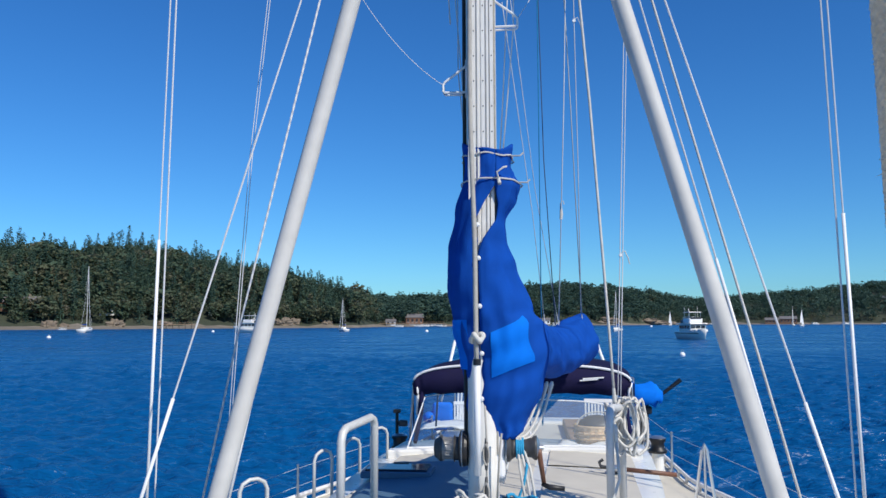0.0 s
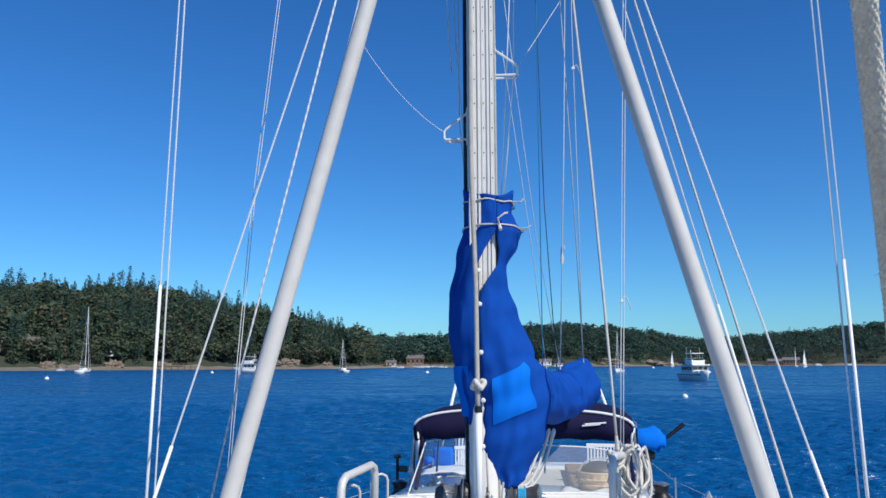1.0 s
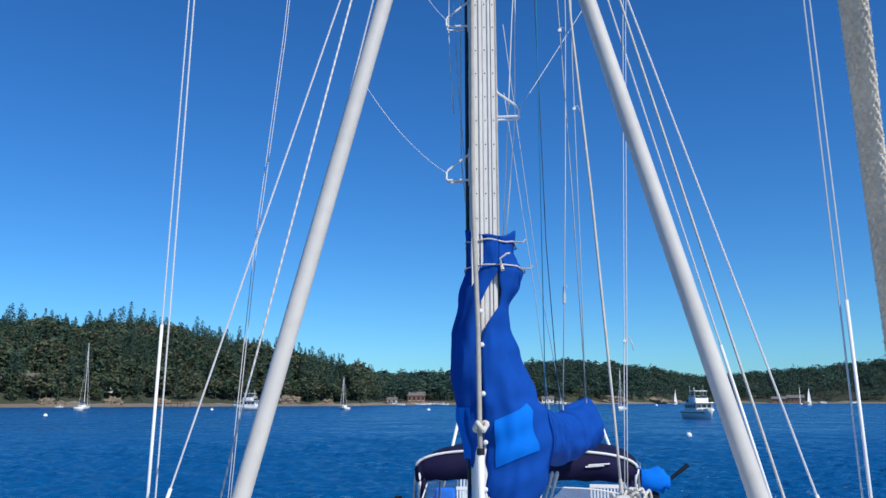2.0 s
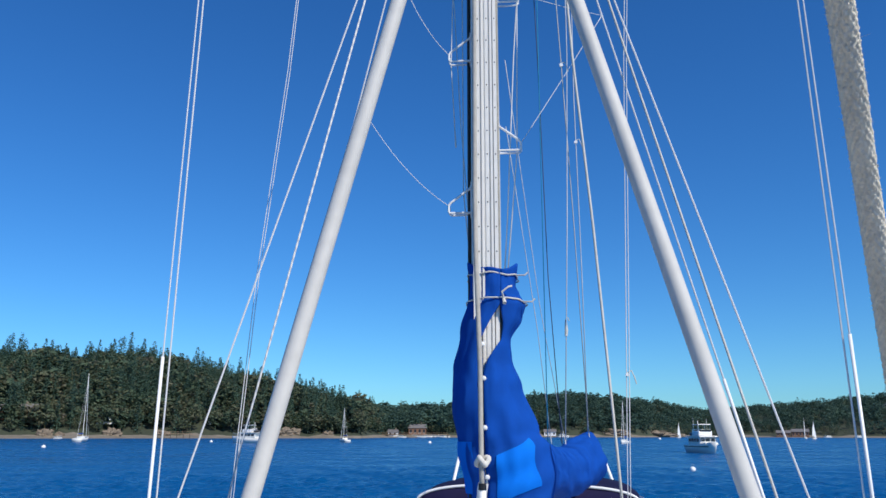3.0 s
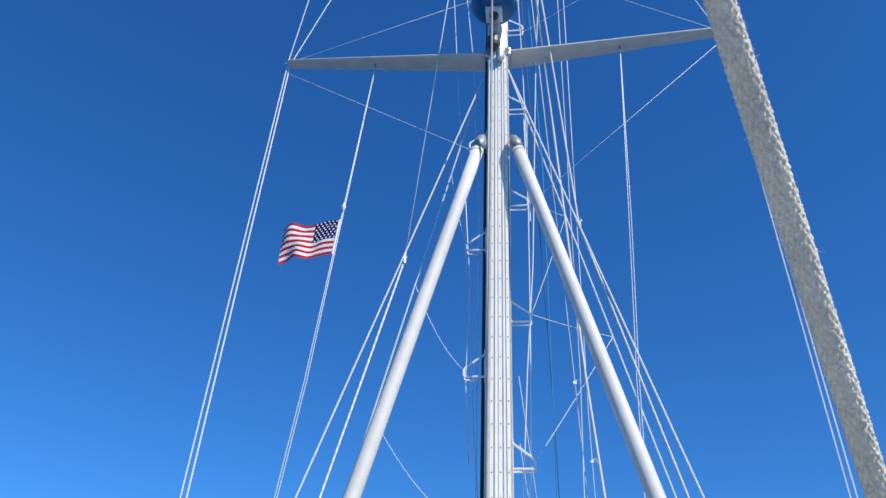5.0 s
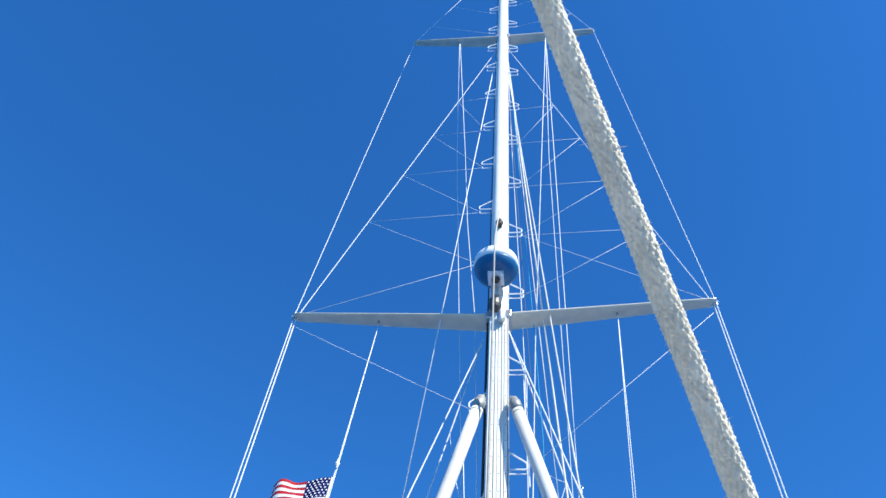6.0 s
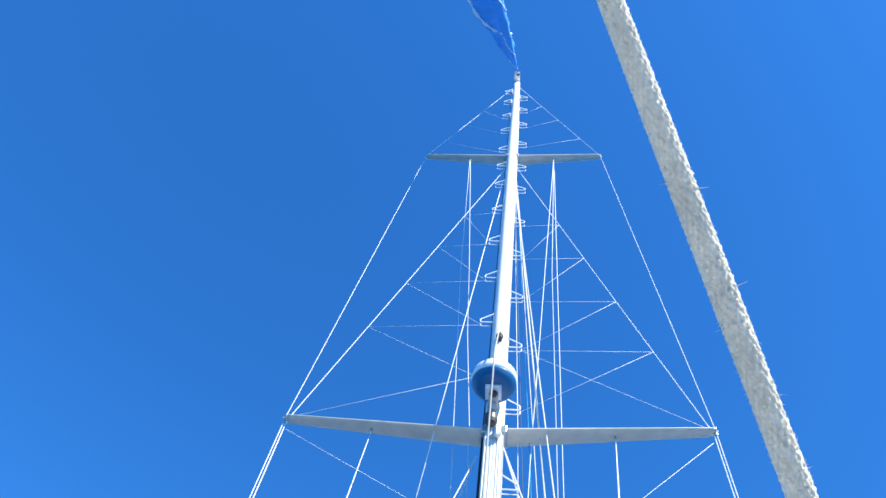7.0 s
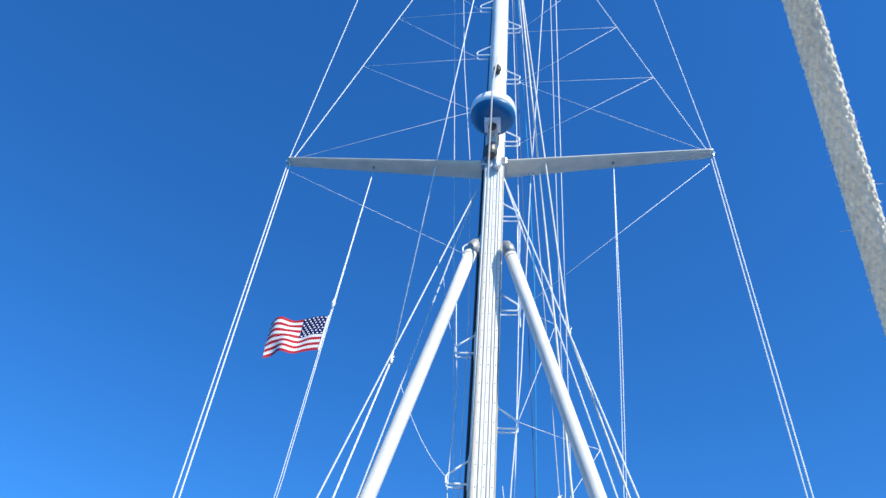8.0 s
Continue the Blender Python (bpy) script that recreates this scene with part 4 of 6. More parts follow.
DEEP = [(2.29, .12), (2.6, .19), (3.0, .22), (3.5, .21), (3.82, .18), (3.91, .165), (4.01, .16), (4.065, .175)]


def cover_point(z, th, out=0.0):
    xl, xr, b = smooth_table(COVER_L, z), smooth_table(COVER_R, z), smooth_table(DEEP, z)
    c, hx = (xl + xr) / 2, (xr - xl) / 2
    fold = .012 * math.sin(7 * th + 5 * z) * noise.noise((th * 1.3, z * 2.2, .4)) + .022 * noise.noise((th * 2.0, z * 3.5, 2.0)) + .010 * noise.noise((th * 5 + z * 2, z * 4.5, 6.0))
    crease = .010 * math.sin(38 * z + 3 * th) * max(0, 1 - abs(z - 2.8) / .5) * max(0, math.sin(th))
    hx, b = hx + (fold + crease) * .7 + out, b + fold + crease + out
    return Vector((c + hx * math.cos(th), .02 - b * math.sin(th), z + .028 * math.cos(2 * th + .3) * max(0, (z - 4.005) / .06) + .008 * math.sin(5 * th) * (z > 3.995)))


def slit_angles(z):
    xl, xr = smooth_table(COVER_L, z), smooth_table(COVER_R, z)
    c, hx = (xl + xr) / 2, (xr - xl) / 2
    g, x = table(GAP, z), table(SLIT, z)
    return (math.acos(max(-.98, min(.98, (x + g - c) / hx))), math.acos(max(-.98, min(.98, (x - g - c) / hx))))


cover = thing("sail_cover", (0, 0, 2.3), "blue canvas sail cover laced round mast and boom", "sail cover")
base_c = Vector((0, 0, 2.3))
nz, nt_ = 84, 72
rings_ = []
for i in range(nz + 1):
    z = 2.29 + (4.065 - 2.29) * i / nz
    t_r, t_l = slit_angles(z)
    rings_.append([cover_point(z, t_r + (t_l - 2 * math.pi - t_r) * k / nt_) - base_c for k in range(nt_ + 1)])
sleeve = part("mast_sleeve", loft(rings_, close=False), M["cover"], cover, "blue canvas sleeve with an open front slit", True)
sol = sleeve.modifiers.new("thick", 'SOLIDIFY')
sol.thickness, sol.offset = .003, -1
for name, x0, x1, z0, z1 in (("patch", .058, .290, 2.655, 2.925), ("patch", -.175, -.085, 2.70, 3.00)):
    rows_ = []
    for i in range(13):
        z = z0 + (z1 - z0) * i / 12
        row = []
        for k in range(13):
            x = x0 + (x1 - x0) * k / 12
            xl, xr = smooth_table(COVER_L, z + (.03 * k / 12 if x0 > 0 else 0)), smooth_table(COVER_R, z)
            c, hx = (xl + xr) / 2, (xr - xl) / 2
            th = math.acos(max(-.985, min(.985, (x - c) / hx)))
            row.append(cover_point(z + (.10 * k / 12 if x0 > 0 else 0), th, .005) - base_c)
        rows_.append(row)
    part(name, loft(rows_, close=False), M["patch"], cover, "brighter blue canvas patch", True)
# the part along the boom
ax0, ax1 = Vector((.10, .02, 2.78)), Vector((.86, 3.05, 2.80))
rings_ = []
for i in range(61):
    s = i / 60
    c = ax0.lerp(ax1, s) + Vector((0, 0, .03 * math.sin(s * 9) - .02 * math.sin(s * 3.1)))
    hw = smooth_table([(0, .17), (.08, .21), (.3, .20), (.6, .19), (.85, .18), (.95, .13), (1, .04)], s)
    hh = smooth_table([(0, .16), (.08, .22), (.35, .20), (.6, .20), (.82, .23), (.94, .245), (1, .12)], s)
    peak = max(0, (s - .55) / .45)
    ring = []
    for k in range(40):
        w = 2 * math.pi * k / 40
        fold = 1 + .10 * noise.noise((w * 1.4, s * 9, 4.4)) + .05 * (1 - 2 * abs(math.sin(s * 19 + 1.2 * math.sin(w) + w * .5))) * (.3 + noise.noise((w, s * 5, 8.8))) + .09 * noise.noise((w * 2.6 + s * 8, s * 6, 1.7))
        q = Vector((math.cos(w) * hw * (1 - .55 * peak * max(0, math.sin(w))), -.24 * math.cos(w) * hw, math.sin(w) * hh * (1 if math.sin(w) > 0 else .95))) * fold
        ring.append(c + q - base_c)
    rings_.append(ring)
part("boom_sleeve", loft(rings_), M["cover"], cover, "blue canvas bundle along the boom", True)
part("boom_end_strap", sweep([ax1 + Vector((0, 0, .15)) - base_c, ax1 + Vector((.02, -.06, -.05)) - base_c, ax1 + Vector((.0, -.12, -.20)) - base_c], .006, 6), M["cord"], cover)
# ties and buttons
for z, wob in ((4.005, .01), (3.845, .006)):
    pts = []
    for k in range(41):
        th = math.pi * 1.02 - k * 2 * math.pi / 40 * 1.0
        pts.append(cover_point(z + .01 * math.sin(th), th, .006 + (.012 if math.sin(th) < -.2 else 0)) - base_c)
    tie = part("tie", sweep(pts, .0048, 6), M["rope"], cover, "white tie line")
    e0 = cover_point(z, .35, .012) - base_c
    part("tail", sweep([e0, e0 + Vector((.05, -.02, -.004)), e0 + Vector((.07, -.02, .015))], .005, 6), M["rope"], tie)
bow = cover_point(3.845, 1.30, .012) - base_c
part("tie_bow", join(sweep([bow, bow + Vector((-.01, -.02, .04)), bow + Vector((.03, -.02, .07)), bow + Vector((.05, -.01, .075))], .006, 6), sweep([bow, bow + Vector((.005, -.02, -.03))], [.010, .012], 8)), M["rope"], cover)
for z in (3.567, 3.365, 3.08, 2.80, 2.533):
    c = cover_point(z, slit_angles(z)[1] - .05, .004) - base_c
    part("fastener", lathe([(.006, .002), (.015, 0), (.015, -.012), (.010, -.018), (.002, -.02)], 12, c, 'Y'), M["pvc"], cover, "white plastic fastener")

# the line with its white tube in front of the mast, bent out at the radar to fit the camera's view
ob = thing("pole_lift", (-.018, -.31, 1.95), "grey line with a white plastic tube hanging before the mast", "rope")
part("tube", sweep([(0, 0, .17), (-.001, 0, .80)], .020, 14), M["pvc"], ob, "white plastic tube", True)
part("line", sweep([(-.001, 0, .76), (-.006, 0, .92), (-.012, .03, 1.5), (-.04, .11, 2.23), (-.045, .14, 2.6), (-.035, .10, 5.2), (-.008, -.27, 6.85), (-.004, -.33, 7.2), (.012, .08, 8.28)], [.0145, .0145, .0145, .0145, .0145, .0115, .008, .008, .007], 10), M["greyrope"], ob, "weathered grey rope", True)
part("tube_cap", sweep([(-.001, 0, .79), (-.001, 0, .825)], .023, 12), M["black"], ob)
kn = [(.030 * math.cos(w) * (1 + .3 * math.sin(3 * w)), .026 * math.sin(w), .945 + .022 * math.sin(2.0 * w)) for w in np.linspace(0, 12.0, 40)]
part("knot", sweep(kn, .015, 8), M["rope"], ob, "pale knot", True)


# ---------- the yacht's hull and deck ----------
def centre(y):
    return .065 * y


BEAM = [(-7.3, .06), (-6.6, .55), (-5.5, 1.15), (-4, 1.72), (-2, 2.15), (0, 2.36), (1.2, 2.30), (2.4, 2.0), (3.4, 1.70), (5, 1.58), (7, 1.45), (8.6, 1.25)]
ys = [-7.3, -6.9, -6.2, -5.2, -4, -3, -2, -1, 0, 1, 2, 3, 4, 5, 6, 7, 8, 8.6]
hull = thing("yacht_hull", (0, 0, 0), "white yacht hull with a cream deck and aluminium toe rail", "boat")
rings_ = []
for y in ys:
    b = table(BEAM, y)
    c = centre(y)
    rings_.append([Vector((c - b, y, DECK)), Vector((c - b * .99, y, DECK - .25)), Vector((c - b * .93, y, .5)), Vector((c - b * .80, y, -.05)), Vector((c - b * .4, y, -.5)), Vector((c + b * .4, y, -.5)), Vector((c + b * .80, y, -.05)), Vector((c + b * .93, y, .5)), Vector((c + b * .99, y, DECK - .25)), Vector((c + b, y, DECK))])
part("hull_shell", loft(rings_, close=True), M["gel"], hull, "white gelcoat topsides", True)
v, f = [], []
for y in ys:
    b, c = table(BEAM, y) - .02, centre(y)
    v += [(c + b * s, y, DECK + .006 + .05 * (1 - s * s)) for s in (-1, -.6, -.2, .2, .6, 1)]
for i in range(len(ys) - 1):
    f += [(i * 6 + k, i * 6 + k + 1, i * 6 + k + 7, i * 6 + k + 6) for k in range(5)]
part("deck", (v, f), M["deck"], hull, "cream non-skid side decks", True)
for side in (-1, 1):
    rail_v, rail_f = [], []
    n = 38
    for i in range(n):
        y0, y1 = -6.8 + 15.2 * i / n, -6.8 + 15.2 * (i + 1) / n
        # a perforated strip: uprights with slots between, under a top flange
        def q(y, z, w):
            return Vector((centre(y) + side * (table(BEAM, y) - .03 + w), y, DECK + z))
        um = y0 + (y1 - y0) * .22
        for (ya, yb, za, zb) in ((y0, um, 0, .075), (um, y1, .06, .075), (um, y1, 0, .018)):
            o = len(rail_v)
            rail_v += [q(ya, za, 0), q(yb, za, 0), q(yb, zb, 0), q(ya, zb, 0), q(ya, za, .012), q(yb, za, .012), q(yb, zb, .012), q(ya, zb, .012)]
            rail_f += [(o, o + 1, o + 2, o + 3), (o + 7, o + 6, o + 5, o + 4), (o + 3, o + 2, o + 6, o + 7), (o, o + 4, o + 5, o + 1)]
    part("toe_rail", (rail_v, rail_f), M["trim"], hull, "slotted pale aluminium toe rail")
    part("rail_cap", sweep([Vector((centre(y) + side * (table(BEAM, y) - .025), y, DECK + .085)) for y in np.linspace(-6.8, 8.4, 60)], .02, 8), M["trim"], hull, "pale rounded cap of the toe rail", True)

ROOF = 1.80


def trunk_ring(y, hw, z):
    c = centre(y)
    return [Vector((c + hw * 1.04 * s if abs(s) == 1 else c + hw * s, y, (DECK + .02 if abs(s) == 1 else z + .05 * (1 - (s / .96) ** 2)))) for s in (-1, -.96, -.85, -.5, 0, .5, .85, .96, 1)]


house = thing("coachroof", (0, 0, 0), "white coachroof with a cream top and smoked hatches", "cabin")
rr = [trunk_ring(y, hw, z) for y, hw, z in ((-2.35, .75, DECK + .08), (-2.2, .80, 1.60), (-1.9, .86, 1.70), (-1, 1.0, 1.78), (0, 1.12, ROOF), (1.2, 1.22, ROOF), (2.4, 1.26, ROOF - .02), (3.35, 1.26, ROOF - .04), (3.38, 1.26, DECK + .1))]
part("shell", loft(rr, close=False), M["gel"], house, "white gelcoat cabin shell", True)


def roof_pad(x0, x1, y0, y1):
    rows_ = []
    for i in range(9):
        y = y0 + (y1 - y0) * i / 8
        hw = table([(-1, 1.0), (0, 1.12), (1.2, 1.22), (3.3, 1.26)], y)
        row = []
        for k in range(7):
            x = x0 + (x1 - x0) * k / 6
            s = x / hw
            row.append(Vector((centre(y) + x, y, table([(-1, 1.78), (0, ROOF), (2.4, ROOF - .02), (3.35, ROOF - .04)], y) + .05 * (1 - (s / .96) ** 2) + .016)))
        rows_.append(row)
    return loft(rows_, close=False)


for x0, x1, y0, y1 in ((-.98, -.36, -.5, 2.2), (.32, .98, -.5, 1.5), (.32, 1.02, 1.62, 2.42), (-.26, .22, .35, 2.2)):
    part("nonskid_panel", roof_pad(x0, x1, y0, y1), M["deck"], house, "cream non-skid panel")
part("winch_beam", loft([[Vector((x, 2.20 + .12 * (x + .95) - .16 * max(0, abs(x - .15) - .5) + dy, ROOF + dz)) for dy, dz in ((0, -.06), (.0, .05), (.02, .066), (.12, .066), (.14, .05), (.14, -.06))] for x in np.linspace(-.95, 1.28, 16)], close=False), M["gel"], house, "raised white moulding below the windscreen")


def hatch(cx, cy, w, d, z, label):
    ob = thing("deck_hatch", (cx, cy, z), label, "hatch", "hatches on the coachroof")
    # on the shade-coloured sheet the frame takes the same slate blue
    part("frame", rounded_box((-w / 2 - .03, -d / 2 - .03, -.02), (w / 2 + .03, d / 2 + .03, .03), .01), M["slate" if z > 1.85 else "alu"], ob)
    part("pane", rounded_box((-w / 2, -d / 2, .02), (w / 2, d / 2, .045), .006), M["hatch"], ob, "smoked acrylic pane")
    part("hinge", rounded_box((-.06, d / 2 - .01, .03), (.06, d / 2 + .04, .05), .004), M["black"], ob)


# an added sheet whose slate blue stands in for shade on the roof
shade_ob = thing("roof_shade_sheet", (-.6, .4, ROOF), "slate-blue sheet coloured as the shade over the starboard coachroof", "cover")
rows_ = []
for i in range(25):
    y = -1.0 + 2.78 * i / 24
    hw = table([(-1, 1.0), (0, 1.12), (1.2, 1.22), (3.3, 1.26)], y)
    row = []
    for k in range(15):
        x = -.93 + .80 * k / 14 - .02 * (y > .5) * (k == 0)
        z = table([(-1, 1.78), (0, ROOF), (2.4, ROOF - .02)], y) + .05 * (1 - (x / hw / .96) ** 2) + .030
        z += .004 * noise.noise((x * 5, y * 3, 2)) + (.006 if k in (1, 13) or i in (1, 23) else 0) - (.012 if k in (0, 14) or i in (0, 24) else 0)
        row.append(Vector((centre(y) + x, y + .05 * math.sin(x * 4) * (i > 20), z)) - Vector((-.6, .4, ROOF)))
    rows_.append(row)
# the sheet itself; no real canvas lies here, its blue is painted shade
so = part("canvas", loft(rows_, close=False), M["slate"], shade_ob, "", True).modifiers.new("thick", 'SOLIDIFY')
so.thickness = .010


hatch(-.70, 1.12, .46, .26, ROOF + .062, "smoked acrylic deck hatch in a metal frame")
hatch(-.02, -1.55, .55, .55, 1.79, "smoked foredeck hatch before the mast")


def rail_hoop(name, p, q, z0, z1, r, label, group=""):
    """An inverted U of bent pipe with two feet."""
    p, q = Vector(p), Vector(q)
    ob = thing(name, (p.x, p.y, z0), label, "rail", group)
    o = Vector((p.x, p.y, z0))
    a1, b1 = Vector((p.x, p.y, z1[0])), Vector((q.x, q.y, z1[1]))
    pts = [Vector((p.x, p.y, z0))]
    d = (b1 - a1).normalized()
    k = min(.06, (b1 - a1).length * .4)
    pts += [a1 - Vector((0, 0, k)), a1 - Vector((0, 0, k * .35)) + d * k * .3, a1 + d * k, b1 - d * k, b1 - Vector((0, 0, k * .35)) - d * k * .3, b1 - Vector((0, 0, k)), Vector((q.x, q.y, z0))]
    part("pipe", sweep(pts, r, 12, shift=o), M["railpipe"], ob, "dull grey-white pipe", True)
    for c in (pts[0], pts[-1]):
        part("foot", lathe([(r * 2.2, 0), (r * 2.2, .008), (r * 1.3, .012), (r * 1.3, .04)], 14, c - o), M["steel"], ob)
    return ob


rail_hoop("mast_rail", (-.785, -.42, 0), (-.683, .05, 0), ROOF - .02, (2.375, 2.405), .0245, "bent steel pipe rail on the starboard side of the mast", "rails beside the mast")
rail_hoop("mast_rail", (.735, -.20, 0), (.845, .15, 0), ROOF - .02, (2.49, 2.46), .0235, "bent steel pipe rail to port of the mast", "rails beside the mast")
for x, y, w in ((-1.20, .75, .10), (-1.12, 1.35, .10), (-1.02, 2.0, .12), (-1.30, -.45, .12)):
    rail_hoop("dorade_guard", (x - w / 2, y, 0), (x + w / 2, y + .12, 0), ROOF - .15 if x > -1.25 else DECK + .02, (2.06, 2.07) if x > -1.25 else (2.09, 2.09), .012, "small bent pipe guard over a vent", "vent guards")


def stanchion(x, y, h, label, braced):
    ob = thing("stanchion", (x, y, DECK), label, "stanchion", "lifeline stanchions")
    if braced:
        part("post", sweep([(-.10, .05, 0), (-.02, 0, h - .05), (0, 0, h), (.02, 0, h - .05), (.09, -.05, 0)], .0125, 10), M["steel"], ob)
        part("middle_leg", sweep([(0, 0, 0), (0, 0, h)], .010, 8), M["steel"], ob)
    else:
        part("post", sweep([(0, 0, 0), (0, 0, h)], [.0125, .011], 10), M["steel"], ob)
        part("cap", lathe([(.013, h), (.013, h + .015), (.004, h + .022)], 10), M["steel"], ob)
    part("base", lathe([(.035, 0), (.03, .02), (.016, .06)], 12), M["steel"], ob)


stanchion(1.72, 1.95, .66, "forked steel stanchion on the port rail", True)
for y in (-3.5, -1.4, .5, 4.2, 6.2):
    stanchion(centre(y) + table(BEAM, y) - .06, y, .44, "slim steel lifeline stanchion on the port rail", False)
for y in (-3.5, -1.4, .3, 2.3, 4.2, 6.2):
    stanchion(centre(y) - table(BEAM, y) + .06, y, .36, "slim steel lifeline stanchion on the starboard rail", False)
for side in (-1, 1):
    for h in ((.34, .18) if side < 0 else (.42, .22)):
        yy = (-3.5, -1.4, .4, 2.2, 4.2, 6.2, 8.2)
        line("lifeline", [(centre(y) + side * (table(BEAM, y) - .06), y, DECK + h) for y in yy], .002, "thin wire lifeline along the rail", "wire", "lifeline", "lifelines", 6, False)


# ---------- winches and lines at the mast ----------
def winch(name, place, axis_sign, r, label, lid="steel"):
    ob = thing(name, place, label, "winch", "winches")
    s = axis_sign
    part("base", lathe([(r * 1.15, 0), (r * 1.15, s * .02), (r * .95, s * .03)], 24, axis='X'), M["dark"], ob)
    part("drum", lathe([(r * .95, s * .03), (r * .78, s * .05), (r * .72, s * .10), (r * .80, s * .15), (r * .98, s * .165), (r * .98, s * .18)], 24, axis='X'), M["dark" if lid == "dark" else "steel"], ob, "worn metal drum", True)
    part("top", lathe([(r * .98, s * .18), (r * .6, s * .195), (r * .25, s * .20), (r * .2, s * .22)], 24, axis='X'), M["steel"], ob)
    return ob


ob = thing("mast_winch", (-.095, -.03, 2.225), "large ribbed winch with a worn grey drum on the mast", "winch", "winches")
part("base", lathe([(.10, 0), (.105, -.015), (.105, -.045), (.085, -.05)], 28, axis='X'), M["black"], ob, "black base flange")
part("rim", lathe([(.105, -.028), (.109, -.032), (.105, -.036)], 28, axis='X'), M["steel"], ob)
part("stripper", lathe([(.085, -.05), (.07, -.055), (.07, -.075), (.082, -.08)], 24, axis='X'), M["dark"], ob)
part("drum", lathe([(.080, -.08), (.066, -.088), (.062, -.11), (.064, -.135), (.074, -.145), (.076, -.15)], 24, axis='X'), M["winchgrey"], ob, "worn grey drum", True)
part("top", lathe([(.076, -.15), (.078, -.165), (.066, -.18), (.05, -.20), (.02, -.205)], 24, axis='X'), M["dark"], ob)
for k in range(12):
    w = 2 * math.pi * k / 12
    part("rib", rounded_box((-.142, .063 * math.cos(w) - .004, .063 * math.sin(w) - .004), (-.09, .063 * math.cos(w) + .004, .063 * math.sin(w) + .004), .002, 1), M["winchgrey"], ob)
w2 = winch("mast_winch", (.14, -.03, 2.235), 1, .074, "dark winch wrapped with turquoise rope on the mast", "dark")
wrap = [(.055 + .012 * t / 6.283, .060 * math.cos(t), .060 * math.sin(t)) for t in np.linspace(0, 6.283 * 4, 80)]
ob = thing("coiled_rope", (.14, -.03, 2.235), "turquoise rope turned round the mast winch", "rope")
part("turns", sweep(wrap, .0075, 8), M["bluerope"], ob, "", True)
part("tail", sweep([wrap[-1], (.12, -.08, -.10), (.10, -.09, -.2), (.06, -.10, -.30), (.05, -.12, -.42)], .0075, 8), M["bluerope"], ob, "", True)
ob = thing("rope_coil", (.23, -.30, ROOF + .05), "turquoise rope coil lying at the mast foot", "rope")
part("coil", sweep([((.075 + .01 * math.sin(7 * t)) * math.cos(t), (.06 + .01 * math.cos(5 * t)) * math.sin(t), .02 + .0046 * t + .012 * math.sin(3 * t)) for t in np.linspace(0, 6.283 * 4.5, 110)], .009, 8), M["bluerope"], ob, "", True)
ob = part("handle", sweep([(.19, -.03, -.005), (.19, -.03, .005)], .012, 8), M["steel"], w2, "brown winch handle")
ob.location = (.0, .0, .0)
crank = Vector((.19, -.03, -.035))
part("arm", sweep([(0, 0, .03), (.005, 0, .0), (.03, 0, -.17)], [.018, .016, .013], 8, shift=-crank), M["brown"], ob, "", True)
part("grip", sweep([(.02, 0, -.17), (.06, -.02, -.185), (.15, -.03, -.19)], [.014, .016, .014], 8, shift=-crank), M["black"], ob, "", True)
# white sheets that hang in loops under the gooseneck
for dx, sag, x1 in ((0, .16, .33), (.03, .24, .36), (.06, .30, .40)):
    line("reefing_line", sagging((.36 + dx, .08, 2.62), (.20 + dx * .3, -.06, 2.30), sag * .4) + [Vector((.22 + dx, -.10, 2.12)), Vector((.26 + dx, -.16, ROOF + .08))], .0085, "pale reefing line hanging in a loop under the boom", "rope", group="reefing lines")
line("halyard", [(.08, -.17, ROOF + .06), (.10, -.19, 2.2), (.115, -.20, 2.34)], .006, "grey halyard tail down the mast foot", "greyrope")
line("halyard", [(.02, -.18, ROOF + .06), (.03, -.20, 2.25), (.02, -.22, 2.5)], .006, "grey halyard led to a cleat on the mast", "greyrope")
for z, s in ((2.22, 1), (2.0, 1)):
    ob = thing("mast_cleat", (.025, -.165, z), "dark horn cleat with a few turns of line on the mast", "cleat", "cleats on the mast")
    part("horns", sweep([(0, -.03, -.09), (0, -.045, -.04), (0, -.045, .04), (0, -.03, .09)], [.008, .012, .012, .008], 8), M["dark"], ob)
    part("post", rounded_box((-.012, -.04, -.03), (.012, .035, .03), .004), M["dark"], ob)
    part("turns", sweep([(.016 * math.cos(t), -.05 - .004 * math.sin(2 * t), .055 * math.sin(t) + .004 * math.sin(5 * t)) for t in np.linspace(0, 25, 60)], .006, 6), M["greyrope"], ob)
# heap of line and dark fittings at the foot
ob = thing("rope_heap", (-.06, -.30, ROOF + .05), "heap of pale and grey rope at the mast foot", "rope")
rnd = random.Random(5)
for k in range(4):
    pts = [(.09 * math.cos(t * (1 + .07 * k) + k) * rnd.uniform(.7, 1.2), .07 * math.sin(t + k) * rnd.uniform(.7, 1.1), .02 + .16 * (k / 4) + .03 * math.sin(2 * t + k)) for t in np.linspace(0, 9, 30)]
    part("loop", sweep(pts, .010, 7), M["rope" if k % 2 else "greyrope"], ob, "", True)
